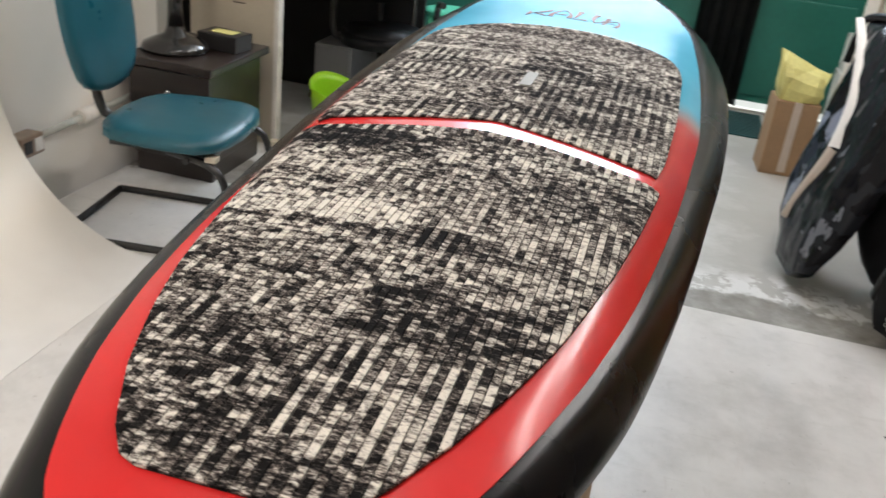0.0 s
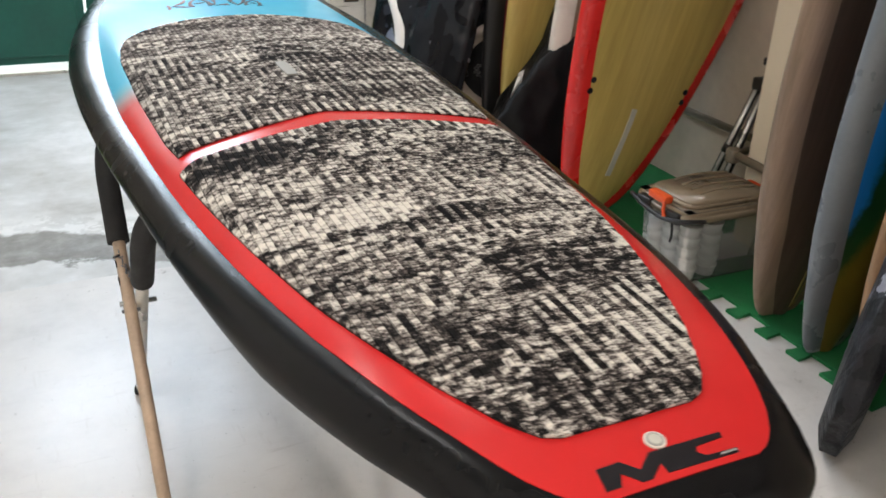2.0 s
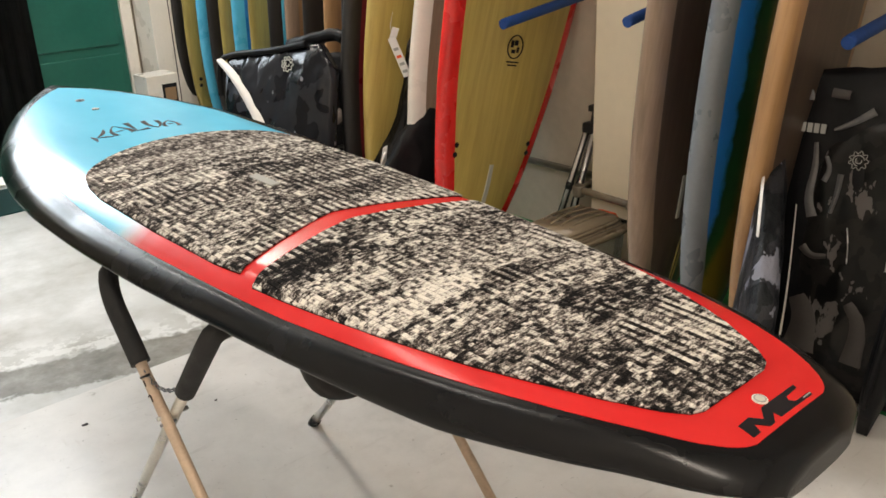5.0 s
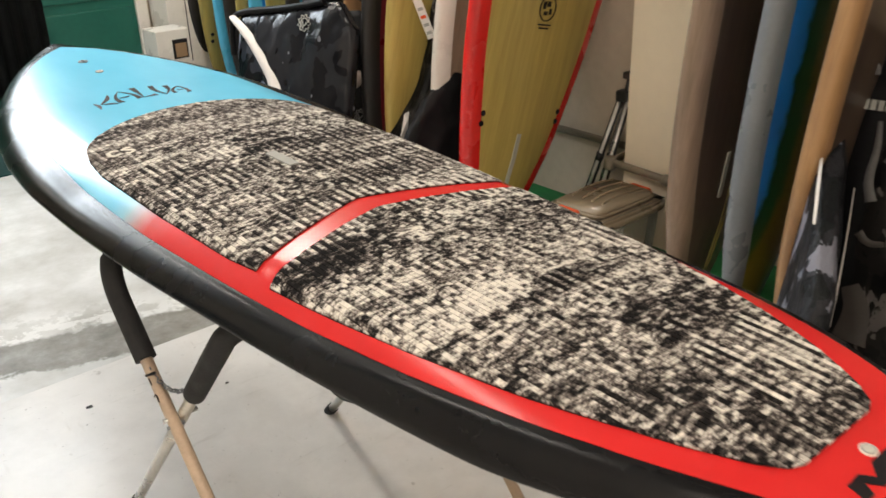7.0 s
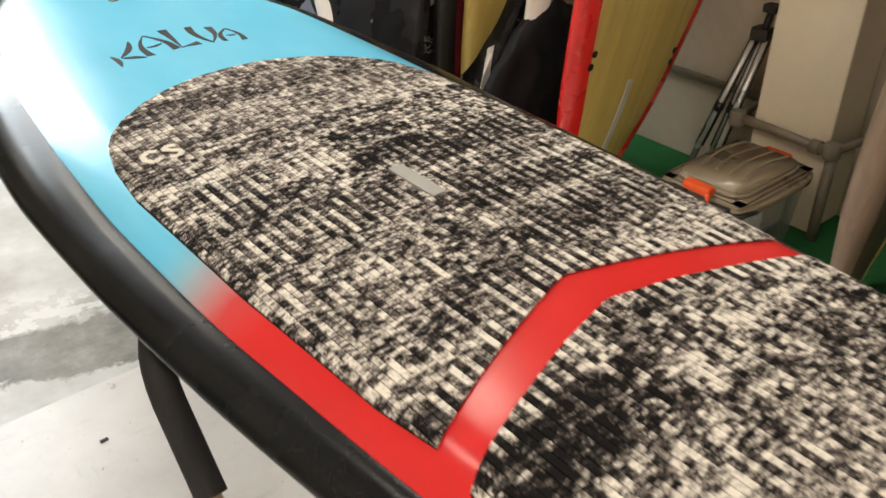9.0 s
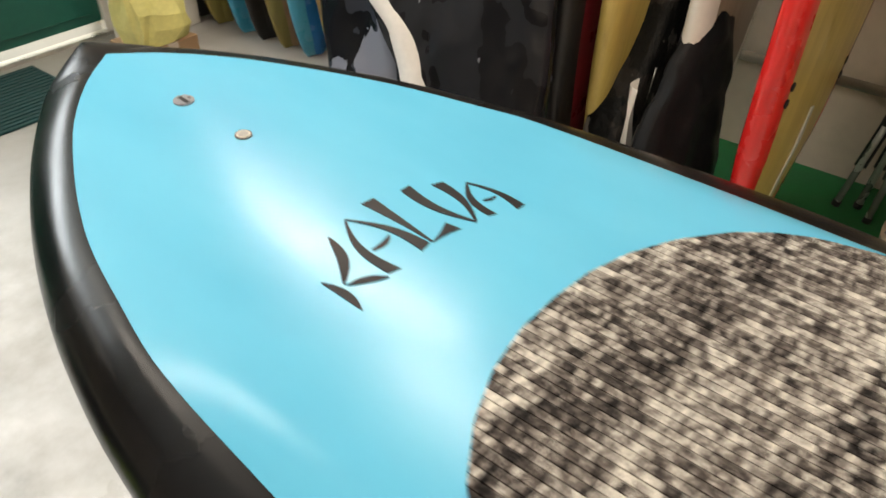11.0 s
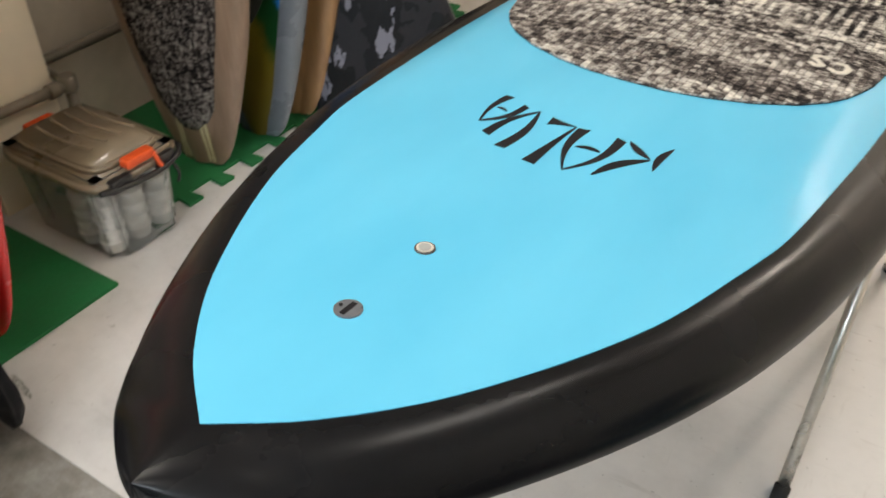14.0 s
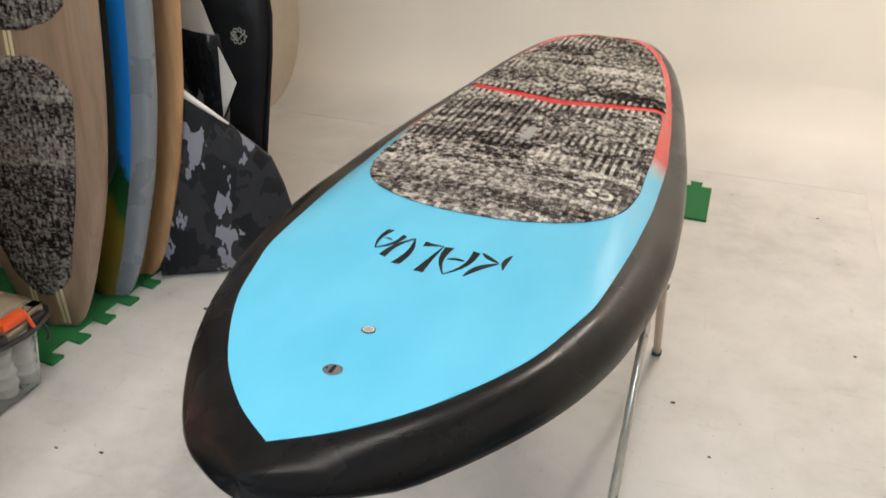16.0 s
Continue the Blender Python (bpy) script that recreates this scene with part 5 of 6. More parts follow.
def ribbon(parent, name, pts, w0, w1, y, mat, thick=0.012):
    """A padded band sewn on a panel, along points in the panel's x and z."""
    bm, rows = bmesh.new(), []
    line = [Vector(p) for p in pts]
    for _ in range(2):
        line = [line[0]] + [q for a, b in zip(line, line[1:]) for q in (a.lerp(b, 0.25), a.lerp(b, 0.75))] + [line[-1]]
    for i, p in enumerate(line):
        d = (line[min(i + 1, len(line) - 1)] - line[max(i - 1, 0)]).normalized()
        s = Vector((-d.y, d.x))
        f = i / (len(line) - 1)
        w = (w0 + (w1 - w0) * f) / 2
        rows.append([bm.verts.new((p.x + s.x * w * q, y - thick * (1 - q * q), p.y + s.y * w * q)) for q in (-1, -0.8, -0.4, 0, 0.4, 0.8, 1)])
    for a, b in zip(rows, rows[1:]):
        for k in range(6):
            bm.faces.new((a[k], a[k + 1], b[k + 1], b[k])).smooth = True
    part(name, bm, mat, parent, "padded band" if "band" in name else "")


def print_bars(parent, x, z, y, n, w, h, mat):
    for k in range(n):
        part("print", box(x + k * w * 1.35, y - 0.003, z, x + k * w * 1.35 + w, y, z + h), mat, parent)


# camouflage board bag by the far boards: x runs from the door towards the boards in the row
bag = thing("board_bag", "blue-grey camouflage board bag with a white band, leaning", "board bag", "board bags", panel_pose((0.63, 3.98, 0.0), (0.26, -0.966), -17))
part("shell", crumple(cushion(rounded([(0.80, 0.06), (1.10, 0.03), (1.19, 0.25), (1.22, 0.6), (1.19, 1.10), (0.82, 1.045), (0.567, 1.01), (0.50, 0.985), (0.58, 0.88), (0.72, 0.74), (0.80, 0.58), (0.80, 0.35)], 1), 0.13, 0.35), 0.012, 5.5, 3.0), M_CAMOF, bag, "black camouflage cloth")
part("gusset", crumple(cushion(rounded([(0.66, 0.12), (0.86, 0.10), (0.88, 0.5), (0.78, 0.76), (0.52, 0.985), (0.47, 0.94), (0.485, 0.76), (0.55, 0.56), (0.565, 0.30)], 1), 0.08, 0.35), 0.012, 7.0, 5.0), M_CAMOB, bag, "blue-grey camouflage side cloth").location = (0, 0.035, 0)
part("edge_tape", tube([(0.475, 0.0, 0.80), (0.475, -0.03, 0.93), (0.51, -0.045, 0.995), (0.82, -0.045, 1.03), (1.03, -0.045, 1.075)], 0.015, 8, soft=2), M_BLACKF, bag)
part("rolled_top", crumple(tube([(0.86, 0.03, 1.07), (0.98, 0.03, 1.10), (1.12, 0.04, 1.14), (1.17, 0.05, 1.12)], 0.03, 12, soft=1), 0.006, 16.0, 2.0), M_BLACKF, bag, "rolled black cloth")
ribbon(bag, "white_band", [(0.505, 0.965), (0.60, 0.905), (0.70, 0.82), (0.785, 0.735), (0.845, 0.64), (0.88, 0.52)], 0.028, 0.105, -0.058, M_WHITEP, 0.024)
ribbon(bag, "cream_band", [(0.88, 0.52), (0.872, 0.42), (0.85, 0.32), (0.85, 0.20)], 0.085, 0.045, -0.058, M_TAN, 0.024)
gear(bag, 0.955, 0.975, -0.072, 0.036)
print_bars(bag, 1.03, 1.02, -0.03, 4, 0.017, 0.036, M_SLOT)
ribbon(bag, "strap", [(1.02, 0.99), (1.07, 0.94), (1.12, 0.88)], 0.032, 0.03, -0.032, M_TAN, 0.006)

# black bag with a curved tan band
bag = thing("board_bag", "black board bag with a curved tan band", "board bag", "board bags", panel_pose((1.05, 3.15, 0.0), (0.85, -0.52), -8))
part("shell", crumple(cushion(rounded([(0.14, 0.02), (0.42, 0.02), (0.46, 0.5), (0.42, 0.98), (0.10, 0.98), (-0.03, 0.5)], 2), 0.12, 0.4), 0.012, 6.0, 1.0), M_BLACKF, bag, "black cloth")
ribbon(bag, "tan_band", [(0.29, 0.70), (0.19, 0.63), (0.13, 0.50), (0.19, 0.39), (0.33, 0.315)], 0.055, 0.105, -0.062, M_TAN, 0.02)
part("strap", box(0.03, -0.09, 0.49, 0.21, -0.068, 0.513, 0.004), M_BLACKF, bag)
gear(bag, 0.265, 0.52, -0.070, 0.03, M_HANDLE)

# slim bag squeezed between two boards
bag = thing("board_bag", "slim dark camouflage bag squeezed between two boards", "board bag", "board bags", panel_pose((1.24, 2.815, 0.0), (1.0, 0.0), 4))
part("shell", crumple(cushion(rounded([(-0.10, 0.01), (0.30, 0.01), (0.42, 0.5), (0.48, 1.12), (0.27, 1.12), (0.22, 0.76), (0.11, 0.56), (-0.04, 0.36)], 1), 0.125, 0.3), 0.010, 6.0, 6.0), M_CAMOD, bag, "camouflage cloth")
part("zip", tube([(0.03, -0.062, 0.05), (0.06, -0.064, 0.25), (0.12, -0.064, 0.45), (0.17, -0.062, 0.60)], 0.0035, 6, soft=1), M_SILVER, bag, "pale zip")

# slumped black bag on the floor before the yellow boards
bag = thing("gear_bag", "slumped black gear bag with a pale emblem", "bag", "board bags", panel_pose((1.095, 2.62, 0.0), (0.99, -0.05), -2))
part("shell", crumple(cushion(rounded([(0.03, 0.02), (0.46, 0.015), (0.53, 0.3), (0.53, 0.84), (0.45, 0.90), (0.30, 0.72), (0.14, 0.54), (0.0, 0.28)], 2), 0.095), 0.014, 7.0, 5.0, 0.9), M_BLACKF, bag, "black cloth")
gear(bag, 0.095, 0.118, -0.056, 0.036)
side, rows = bmesh.new(), []
for k in range(13):
    f = k / 12
    a = Vector((0.19 + 0.03 * f ** 2, 0.080, 0.10 + 0.50 * f))
    b = Vector((0.062 + 0.145 * f ** 2, 0.03 + 0.045 * f ** 2, 0.16 + 0.41 * f))
    rows.append([side.verts.new(a.lerp(b, q / 6) + Vector((-0.45, 0.85, 0)) * (0.018 * math.sin(math.pi * q / 6) + 0.003 * math.sin(17 * f + q))) for q in range(7)])
for a, b in zip(rows, rows[1:]):
    for q in range(6):
        side.faces.new((a[q], a[q + 1], b[q + 1], b[q])).smooth = True
bmesh.ops.recalc_face_normals(side, faces=side.faces[:])
part("side_panel", side, M_WHITEP, bag, "white padded side panel")

# grey camouflage bag at the end of the row
bag = thing("board_bag", "grey camouflage board bag with a white edge", "board bag", "board bags", panel_pose((1.55, 1.045, 0.0175), (-0.95, -0.312), -6) @ pose(0, 0, 0, 0, 0, 15))
part("shell", crumple(cushion([(-0.02, 0.0), (0.33, 0.0), (0.44, 0.07), (0.515, 0.26), (0.485, 0.36), (0.437, 0.47), (0.278, 0.615), (0.105, 0.75), (-0.02, 0.82)], 0.10, 0.25), 0.006, 5.0, 2.0), M_CAMO, bag, "camouflage cloth")
ribbon(bag, "white_edge", [(0.105, 0.750), (0.278, 0.620)], 0.032, 0.006, -0.040, M_WHITEP, 0.008)

# black bag behind it, its face with the white corner pieces turned to the far boards
bag = thing("board_bag", "black board bag with white corner pieces and a camouflage pocket", "board bag", "board bags", panel_pose((1.80, 0.63, 0.0175), (-0.98, -0.2), -6))
part("back_panel", cushion([(0.06, 0.0), (0.36, 0.0), (0.412, 0.12), (0.43, 0.40), (0.472, 0.90), (0.446, 1.08), (0.352, 1.146), (0.06, 1.12)], 0.08, 0.25), M_BLACKF, bag, "black cloth back").location = (0, 0.03, 0)
part("pocket", cushion([(0.06, 0.53), (0.289, 0.436), (0.298, 0.665), (0.26, 0.858), (0.07, 0.887), (0.06, 0.80)], 0.08, 0.25), M_CAMO, bag, "camouflage cloth pocket")
part("piping", tube([(0.42, 0.02, 0.13), (0.44, 0.02, 0.42), (0.480, 0.02, 0.90), (0.455, 0.02, 1.08)], 0.010, 8, soft=1), M_BLACKF, bag)
for o in ([(0.081, 0.887), (0.104, 1.014), (0.199, 1.005), (0.255, 0.858), (0.165, 0.867)], [(0.267, 0.812), (0.34, 0.666), (0.277, 0.515)]):
    piece = slab(o, 0.004)
    bmesh.ops.transform(piece, matrix=pose(0, -0.046, 0, 90), verts=piece.verts[:])
    part("corner_piece", piece, M_WHITEP, bag, "white corner piece")
gear(bag, 0.346, 0.855, -0.014, 0.035)

# dark camouflage bag that closes the row, its broad side to the room
bag = thing("board_bag", "dark camouflage board bag with pale print, standing", "board bag", "board bags", panel_pose((1.58, 0.93, 0.0175), (0.16, -0.987), -9))
part("shell", crumple(cushion(rounded([(-0.012, 0.0), (0.60, 0.0), (0.66, 0.5), (0.62, 1.06), (0.5, 1.12), (0.12, 1.08), (-0.03, 1.06), (-0.03, 0.5)], 1), 0.12, 0.3), 0.008, 5.0, 4.0), M_BLACKF, bag, "black cloth")
part("panel", crumple(cushion(rounded([(0.04, 0.02), (0.56, 0.02), (0.6, 0.6), (0.54, 0.95), (0.3, 1.0), (0.08, 0.90), (0.035, 0.7)], 1), 0.14, 0.2), 0.010, 6.0, 9.0), M_CAMOE, bag, "camouflage cloth panel")
for pts, w0, w1, mat in (([(0.062, 0.84), (0.072, 0.76), (0.062, 0.66), (0.085, 0.60)], 0.012, 0.035, M_CAMOGREY), ([(0.100, 0.80), (0.118, 0.76), (0.104, 0.72)], 0.012, 0.02, M_CAMOGREY), ([(0.152, 0.75), (0.150, 0.68), (0.138, 0.62)], 0.02, 0.012, M_CAMOGREY),
                         ([(0.08, 0.33), (0.12, 0.26), (0.11, 0.15)], 0.05, 0.11, M_CAMOBROWN), ([(0.07, 0.50), (0.10, 0.47), (0.15, 0.48)], 0.03, 0.015, M_CAMOBROWN), ([(0.24, 0.34), (0.29, 0.28), (0.28, 0.14)], 0.03, 0.07, M_CAMOBROWN),
                         ([(-0.005, 1.015), (0.02, 0.995), (0.025, 0.97)], 0.025, 0.02, M_CAMOGREY), ([(0.085, 1.0), (0.14, 0.995)], 0.03, 0.028, M_CAMOBROWN), ([(0.11, 0.885), (0.16, 0.91), (0.22, 0.955)], 0.008, 0.028, M_CAMOGREY)):
    ribbon(bag, "camouflage_patch", pts, w0, w1, -0.072, mat, 0.004)
print_bars(bag, 0.004, 0.868, -0.066, 4, 0.0155, 0.03, M_HANDLE)
gear(bag, 0.198, 0.80, -0.080, 0.030, M_HANDLE)
ribbon(bag, "pale_piping", [(0.030, 0.63), (0.040, 0.47), (0.046, 0.32), (0.046, 0.18)], 0.003, 0.010, -0.066, M_WHITEP, 0.006)
part("zip", tube([(0.200, -0.080, 0.585), (0.212, -0.080, 0.53), (0.217, -0.080, 0.47)], 0.002, 6, soft=1), M_SILVER, bag, "pale zip")

# padded rack arms on the wall
for y, x, z in ((2.15, 1.51, 1.15), (1.66, 1.67, 1.175), (0.78, 1.56, 1.19)):
    arm = thing("rack_arm", "blue foam covered rack arm on the wall", "rack arm", "rack arms")
    part("sleeve", tube([(x, y, z), (x + 0.02, y, z + 0.005), (2.18, y, z + 0.09)], 0.021, 14), M_ARMBLUE, arm, "blue foam sleeve")
    part("bracket", box(2.18, y - 0.03, z + 0.04, 2.222, y + 0.03, z + 0.14, 0.004), M_STEEL, arm)

# paper tag hanging between two boards
tag = thing("paper_tag", "small pale paper tag hanging on a yellow board", "tag", m=pose(1.352, 2.672, 1.075, 10, -18, -50))
part("card", box(-0.018, -0.0015, -0.185, 0.018, 0.0015, 0.0, 0.0005), M_WHITEP, tag)
fold = part("folded_end", box(-0.015, -0.0015, -0.01, 0.015, 0.0015, 0.05, 0.0005), M_WHITEP, tag, "end of the strip bent over")
fold.matrix_local = pose(0.004, 0.002, -0.004, 12, 38, 15)
for k in range(4):
    part("print", box(-0.012, -0.0028, -0.165 + 0.035 * k, 0.010, -0.0012, -0.152 + 0.035 * k), M_ORANGE if k == 2 else M_HANDLE, tag)
part("string", tube([(0, 0, 0), (0.012, 0.03, 0.05), (0.03, 0.08, 0.085)], 0.0012, 5), M_WHITEP, tag)

# ---- corner with the chairs ----
chair = thing("visitor_chair", "teal vinyl visitor chair on a black sled frame", "chair", m=pose(-1.33, 2.345, 0.0, 0, 0, -82))
# local: x to the chair's right, y to its front
seat = part("seat", cushion(rounded([(-0.225, -0.235), (0.225, -0.235), (0.27, 0.0), (0.265, 0.245), (-0.265, 0.245), (-0.27, 0.0)], 2), 0.085, 0.45, 7), M_TEAL, chair, "plump teal vinyl seat pad")
seat.matrix_local = pose(0, 0.0, 0.415, -90)
part("seat_pan", box(-0.19, -0.18, 0.365, 0.19, 0.19, 0.385, 0.006), M_BLACKP, chair)
back = part("backrest", cushion(rounded([(-0.17, -0.23), (0.17, -0.23), (0.24, -0.05), (0.22, 0.26), (-0.22, 0.26), (-0.24, -0.05)], 2), 0.075, 0.45, 7), M_TEAL, chair, "plump teal vinyl backrest")
back.matrix_local = pose(0, -0.285, 0.735, 8)
part("back_bar", tube([(0, -0.02, 0.37), (0, -0.27, 0.38), (0, -0.315, 0.46), (0, -0.32, 0.66)], 0.017, 10, soft=2), M_BLACKP, chair)
for sx in (-1, 1):
    part("leg", tube([(sx * 0.17, 0.02, 0.365), (sx * 0.225, 0.19, 0.36), (sx * 0.235, 0.25, 0.30), (sx * 0.235, 0.25, 0.10), (sx * 0.235, 0.24, 0.016), (sx * 0.235, 0.12, 0.015), (sx * 0.235, -0.36, 0.015)], 0.0135, 10, soft=2), M_BLACKP, chair)
part("cross_bar", tube([(-0.235, -0.36, 0.015), (0.235, -0.36, 0.015)], 0.0135, 10), M_BLACKP, chair)
part("cross_bar", tube([(-0.22, 0.10, 0.355), (0.22, 0.10, 0.355)], 0.012, 10), M_BLACKP, chair)
for sx in (-1, 1):
    part("edge_clip", box(sx * 0.21 - 0.02, 0.17, 0.365, sx * 0.21 + 0.02, 0.21, 0.385, 0.004), M_BEIGE, chair)

# surface pipe on the wall behind the chair
pp = thing("wall_conduit", "grey surface pipe with a junction on the white wall", "pipe")
part("conduit", tube([(-1.835, 2.10, 0.295), (-1.835, 2.55, 0.305), (-1.835, 3.0, 0.31)], 0.014, 10), M_SLOT, pp)
junc = part("junction", box(-1.865, 2.085, 0.255, -1.795, 2.205, 0.33, 0.008), M_WALNUT, pp, "brown socket box")
part("socket", box(-1.796, 2.10, 0.27, -1.792, 2.14, 0.315, 0.002), M_BLACKP, junc)
part("face_plate", box(-1.796, 2.155, 0.268, -1.792, 2.195, 0.317, 0.002), M_WHITEL, junc)
part("coupling", tube([(-1.835, 2.46, 0.304), (-1.835, 2.58, 0.306)], 0.03, 12), M_WHITEL, pp)

# dark pedestal with a black stand and a small box on it
ped = thing("side_cabinet", "dark stained wooden side cabinet with drawers", "cabinet", m=pose(-1.63, 2.99, 0.025))
part("body", box(-0.18, -0.22, 0.06, 0.18, 0.22, 0.44, 0.006), M_DARKWOOD, ped)
part("top", box(-0.205, -0.26, 0.44, 0.205, 0.26, 0.475, 0.008), M_DARKWOOD, ped)
for z in (0.08, 0.265):
    dr = part("drawer", box(-0.18, -0.235, z, 0.18, -0.215, z + 0.165, 0.004), M_DARKWOOD, ped)
    part("knob", lathe([(0.008, 0), (0.014, 0.012), (0.009, 0.02)], 12, None, (0, 0, 0)), M_SILVER, dr).matrix_local = pose(0, -0.235, z + 0.08, 90)
part("plinth", box(-0.175, -0.205, -0.025, 0.175, 0.215, 0.06, 0.003), M_DARKWOOD, ped)
stand = thing("pedestal_fan", "glossy black fan stand with a round foot", "fan", m=pose(-1.70, 2.93, 0.5))
part("base", lathe([(0.135, 0), (0.14, 0.012), (0.13, 0.03), (0.085, 0.052), (0.045, 0.07), (0.034, 0.10)], 36), M_GLOSSBLACK, stand)
part("column", lathe([(0.034, 0.098), (0.028, 0.2), (0.03, 0.42)], 24), M_GLOSSBLACK, stand)
cage = bmesh.new()
for r in (0.04, 0.08, 0.12, 0.155):
    tube([(r * math.cos(a), -0.05, 0.58 + r * math.sin(a)) for a in np.linspace(0, math.tau, 33)], 0.003, 5, cage, cap=False)
for k in range(12):
    a = k / 12 * math.tau
    tube([(0.03 * math.cos(a), -0.055, 0.58 + 0.03 * math.sin(a)), (0.155 * math.cos(a), -0.05, 0.58 + 0.155 * math.sin(a))], 0.002, 5, cage)
part("guard", cage, M_GLOSSBLACK, stand)
part("motor", lathe([(0.05, 0), (0.055, 0.05), (0.035, 0.09)], 20), M_GLOSSBLACK, stand).matrix_local = pose(0, 0.06, 0.58, 90)
small = thing("small_box", "small black box with a yellow label", "box", m=pose(-1.555, 3.08, 0.5, 0, 0, -6))
part("case", box(-0.095, -0.065, 0, 0.095, 0.065, 0.07, 0.005), M_BLACKP, small)
part("label", box(-0.055, -0.03, 0.0695, 0.055, 0.035, 0.0715), M_PAPER, small, "yellow label")

# cream cupboard side, low rail on the floor
cup = thing("cupboard", "cream laminate cupboard side beside a desk", "cupboard")
# the unseen upper part is added height that keeps light off the chair
part("side_panel", box(-1.88, 3.36, 0.0, -1.46, 3.40, 2.15, 0.003), M_BEIGE, cup)
part("edge_strip", box(-1.46, 3.355, 0.0, -1.435, 3.405, 2.15, 0.003), M_WHITEL, cup)
for k in range(4):
    part("print", box(-1.66, 3.357, 0.70 - 0.02 * k, -1.60, 3.3605, 0.705 - 0.02 * k), M_WALNUTDARK, cup)
rail = thing("floor_rail", "low cream wooden rail on the floor", "rail")
part("bar", box(-1.45, 3.31, 0.002, -1.09, 3.36, 0.035, 0.006), M_BEIGE, rail)
desk = thing("desk", "white desk top over a black sheet for the shade", "desk")
part("desk_top", box(-2.6, 3.60, 0.72, -1.0, 4.5, 0.75, 0.004), M_BEIGE, desk)
part("leg", tube([(-1.10, 4.35, 0.0), (-1.10, 4.35, 0.72)], 0.016, 10), M_BLACKP, desk)
part("leg", tube([(-2.5, 3.85, 0.0), (-2.5, 3.85, 0.72)], 0.016, 10), M_BLACKP, desk)
# black sheet stands in for the shade below the desk top
part("back", box(-2.55, 4.42, 0.0, -1.06, 4.45, 0.72, 0.003), M_CURTAIN, desk, "black sheet in place of the shade under the desk")
pc = thing("computer_case", "grey computer case under the desk", "computer", m=pose(-1.36, 4.05, 0.0))
part("case", box(-0.1, -0.2, 0.02, 0.1, 0.2, 0.40, 0.006), M_GREYCASE, pc)
part("front", box(-0.09, -0.212, 0.03, 0.09, -0.2, 0.39, 0.004), M_GREYCASE, pc)
for k in range(4):
    part("foot", box((-0.08 if k % 2 else 0.05), (-0.17 if k < 2 else 0.14), 0, (-0.05 if k % 2 else 0.08), (-0.14 if k < 2 else 0.17), 0.021), M_RUBBER, pc)

basket = thing("waste_basket", "lime green plastic waste basket with a flared rim", "basket", m=pose(-1.185, 3.50, 0.0))
bb = bmesh.new()
rings = []
for inset in (0.0, 0.004):
    for f in (np.linspace(0, 1, 9) if not inset else np.linspace(1, 0.02, 9)):
        ring = []
        for k in range(36):
            a = k / 36 * math.tau
            r = 0.095 + 0.045 * f - inset
            h = f * (0.29 + 0.045 * math.cos(a - 2.6) ** 2 * math.copysign(1, math.cos(a - 2.6)) * f)
            ring.append(bb.verts.new((r * math.cos(a), r * math.sin(a), h + inset)))
        rings.append(ring)
for a, b in zip(rings, rings[1:]):
    for k in range(36):
        bb.faces.new((a[k], a[(k + 1) % 36], b[(k + 1) % 36], b[k])).smooth = True
bb.faces.new(rings[0]), bb.faces.new(rings[-1])
part("shell", bb, M_LIME, basket)
part("grip_hole", lathe([(0.02, 0), (0.021, 0.002)], 16), M_INK, basket).matrix_local = pose(-0.108, -0.088, 0.27, 83, 0, -50)

stool = thing("stool", "sea green plastic stool", "stool", m=pose(-0.935, 4.53, 0.0, 0, 0, 8))
part("seat", lathe([(0.13, -0.02), (0.15, -0.018), (0.155, -0.004), (0.15, 0.006), (0.12, 0.009)], 32, None, (0, 0, 0.535)), M_STOOL, stool)
for sx in (-1, 1):
    for sy in (-1, 1):
        part("leg", tube([(sx * 0.135, sy * 0.12, 0.0), (sx * 0.095, sy * 0.085, 0.52)], [0.021, 0.019], 12), M_STOOL, stool)
for sy in (-1, 1):
    part("stretcher", tube([(-0.125, sy * 0.112, 0.14), (0.125, sy * 0.112, 0.14)], 0.011, 10), M_STOOL, stool)
for sx in (-1, 1):
    part("stretcher", tube([(sx * 0.122, -0.11, 0.17), (sx * 0.122, 0.11, 0.17)], 0.011, 10), M_STOOL, stool)

office = thing("office_chair", "black office chair on castors", "chair", m=pose(-1.17, 4.08, 0.0, 0, 0, 25))
for k in range(5):
    a = k / 5 * math.tau + 0.25
    c, s = math.cos(a), math.sin(a)
    arm = part("spoke", tube([(0.03 * c, 0.03 * s, 0.10), (0.15 * c, 0.15 * s, 0.095), (0.25 * c, 0.25 * s, 0.07)], [0.024, 0.022, 0.017], 8), M_BLACKP, office)
    part("castor", tube([(0.25 * c - 0.02 * s, 0.25 * s + 0.02 * c, 0.027), (0.25 * c + 0.02 * s, 0.25 * s - 0.02 * c, 0.027)], 0.027, 16), M_BLACKP, arm)
part("gas_column", tube([(0, 0, 0.09), (0, 0, 0.40)], 0.025, 14), M_BLACKP, office)
part("seat", smooth(slab(rounded([(-0.22, -0.22), (0.22, -0.22), (0.23, 0.22), (-0.23, 0.22)], 3), 0.075, 0.025, 3)), M_BLACKF, office).location = (0, 0, 0.475)
part("backrest", smooth(slab(rounded([(-0.2, 0), (0.2, 0), (0.21, 0.45), (-0.21, 0.45)], 3), 0.05, 0.02, 3)), M_BLACKF, office).matrix_local = pose(0, 0.25, 0.56, 84)
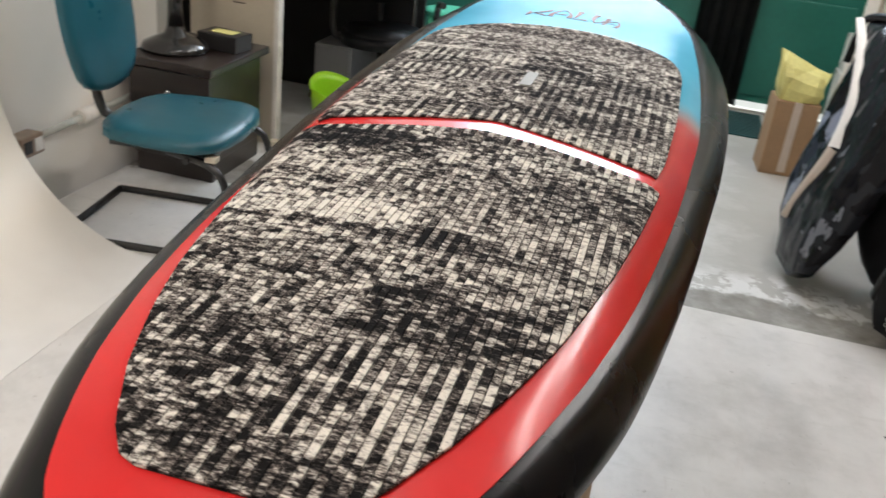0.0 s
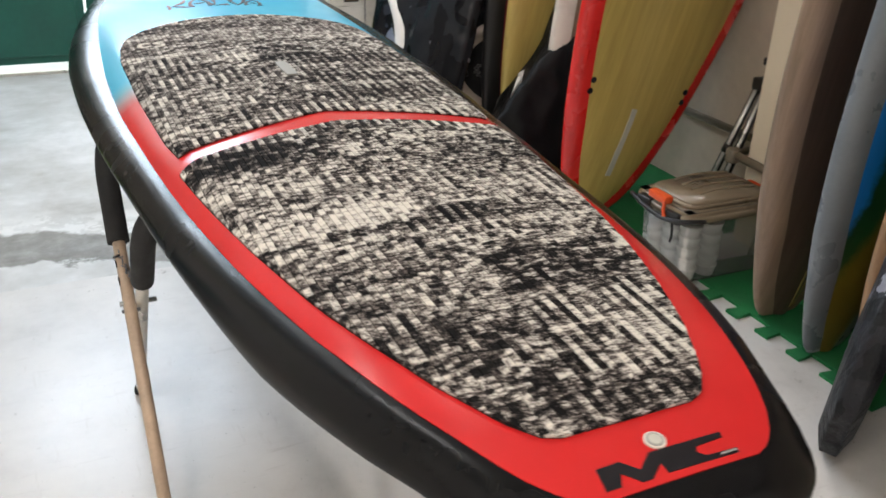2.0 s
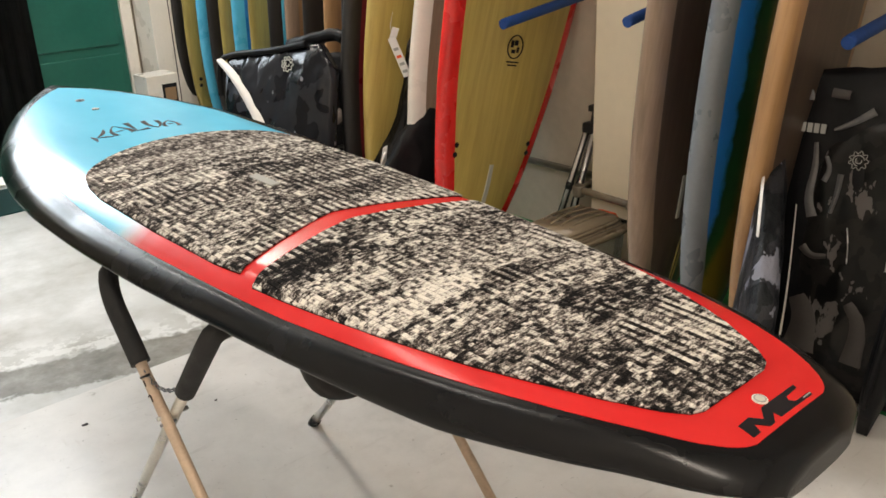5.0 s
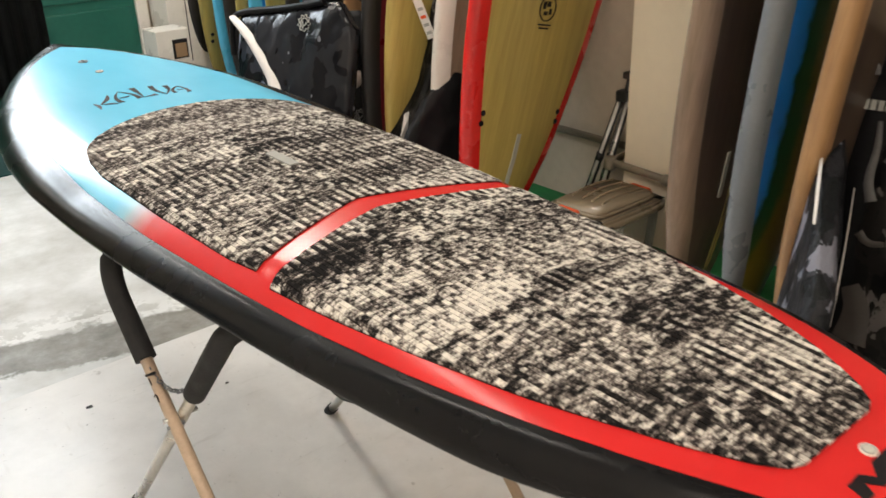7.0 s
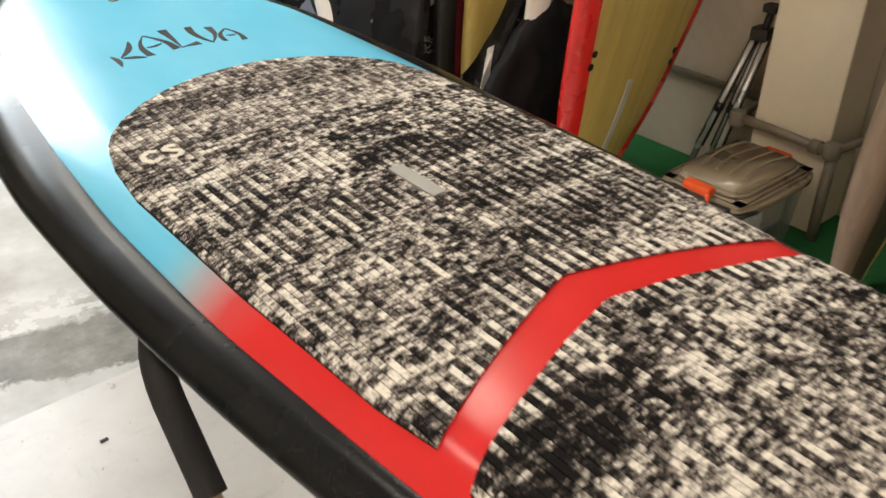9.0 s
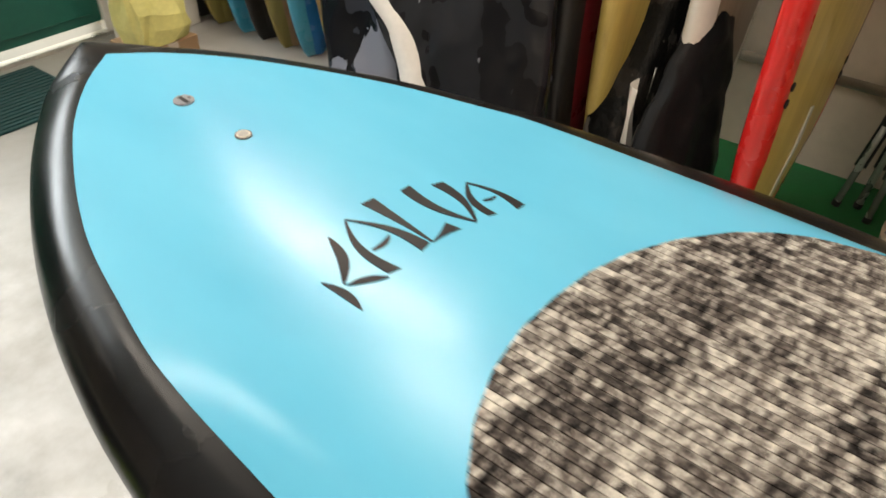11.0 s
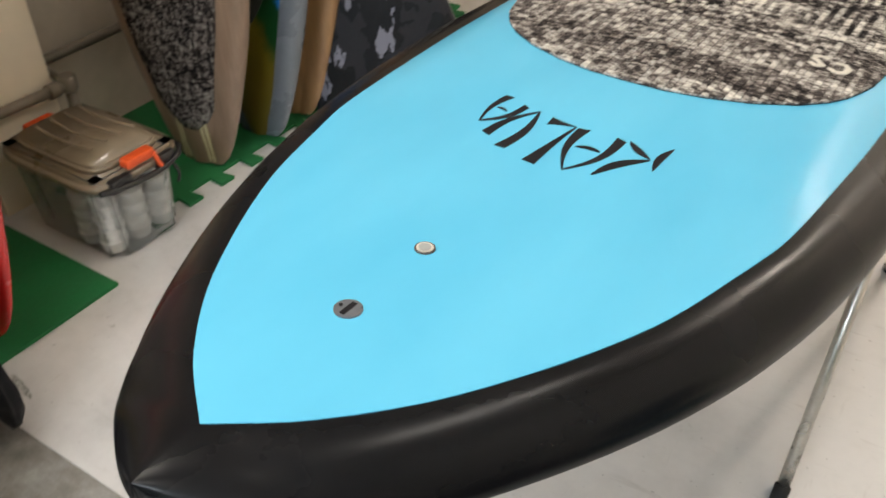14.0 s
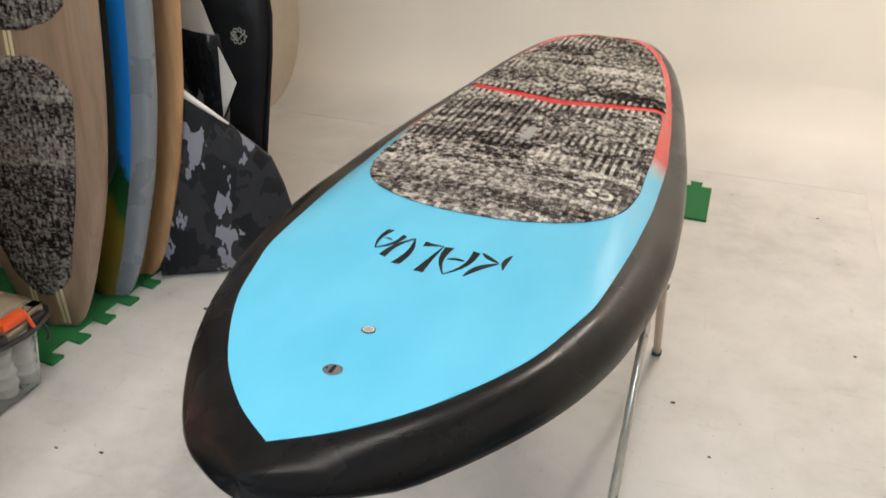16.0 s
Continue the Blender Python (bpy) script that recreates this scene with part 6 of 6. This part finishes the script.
part("back_bar", tube([(0, 0.1, 0.40), (0, 0.27, 0.42), (0, 0.30, 0.62)], 0.02, 8, soft=1), M_BLACKP, office)
for sx in (-1, 1):
    part("armrest", tube([(sx * 0.2, 0.0, 0.41), (sx * 0.27, 0.0, 0.43), (sx * 0.27, 0.02, 0.62), (sx * 0.27, -0.14, 0.64)], 0.017, 8, soft=1), M_BLACKP, office)
crate = thing("shoe_box", "pale low box on the floor by the office chair", "box", m=pose(-1.02, 4.30, 0.0, 0, 0, 4))
part("case", box(-0.13, -0.07, 0.0, 0.13, 0.07, 0.11, 0.006), M_CARD, crate)
part("lid", box(-0.135, -0.075, 0.095, 0.135, 0.075, 0.13, 0.006), M_BEIGE, crate)

# cardboard box with a paper bag on it
card = thing("cardboard_box", "brown cardboard box on the concrete floor", "box", m=pose(0.955, 4.46, 0.0, 0, 0, 4))
part("carton", box(-0.11, -0.10, 0.001, 0.11, 0.12, 0.39, 0.004), M_CARD, card)
part("tape", box(-0.02, -0.1025, 0.02, 0.02, 0.1225, 0.392), M_TAN, card)
sack = thing("paper_sack", "crumpled yellow paper bag on a cardboard box", "bag", m=pose(0.955, 4.46, 0.392, 0, 0, 4))
sb = bmesh.new()
rows = []
for k, (w, d, h) in enumerate(((0.10, 0.09, 0.0), (0.115, 0.10, 0.05), (0.12, 0.095, 0.10), (0.125, 0.06, 0.15), (0.135, 0.012, 0.19))):
    ring = []
    for i in range(24):
        a = i / 24 * math.tau
        cx, cy = abs(math.cos(a)) ** 0.5 * math.copysign(1, math.cos(a)), abs(math.sin(a)) ** 0.5 * math.copysign(1, math.sin(a))
        j = noise.noise((i * 0.9, k * 1.7, 3)) * 0.018
        ring.append(sb.verts.new((cx * (w + j), cy * (d + j), h + (noise.noise((i * 0.5, k, 8)) * 0.02 - 0.05 * cx * (k / 4) if k else 0))))
    rows.append(ring)
for a, b in zip(rows, rows[1:]):
    for i in range(24):
        sb.faces.new((a[i], a[(i + 1) % 24], b[(i + 1) % 24], b[i]))
sb.faces.new(rows[0]), sb.faces.new(rows[-1])
part("paper", sb, M_PAPER, sack)

# white locker and a stacked carton by the far boards
lock = thing("locker", "tall white metal locker beside the green door", "locker", m=pose(1.60, 5.50, 0))
part("body", box(-0.14, -0.12, 0.0, 0.13, 0.15, 1.9, 0.004), M_WHITEL, lock)
part("door_gap", box(-0.012, -0.1225, 0.05, -0.006, -0.119, 1.85), M_INK, lock)
carton = thing("carton", "white carton with an orange picture on another carton", "box", m=pose(1.37, 5.24, 0.0))
part("base_carton", box(-0.12, -0.10, 0.0, 0.12, 0.10, 0.42, 0.004), M_WHITEL, carton)
part("carton_body", box(-0.11, -0.10, 0.422, 0.11, 0.10, 0.63, 0.004), M_WHITEL, carton)
part("picture", box(-0.01, -0.1035, 0.45, 0.09, -0.1, 0.57), M_INK, carton)
part("picture_print", box(0.005, -0.1055, 0.46, 0.08, -0.1032, 0.545), M_CARD, carton)

# specks on the floor
for x, y, r in ((-0.30, 2.378, 0.010), (1.265, 1.208, 0.012), (-1.087, 0.637, 0.006), (-1.0, -0.6, 0.006), (-0.878, 1.909, 0.006), (1.105, 2.034, 0.006), (1.244, 2.064, 0.005), (-0.486, 1.16, 0.008), (-0.62, 1.4, 0.005), (0.1, 2.2, 0.005)):
    speck = thing("debris", "small dark scrap lying on the floor", "debris", "floor scraps", pose(x, y, 0.0035))
    part("scrap", box(-r, -r * 0.5, 0, r, r * 0.5, 0.003, 0.0008), M_INK, speck)
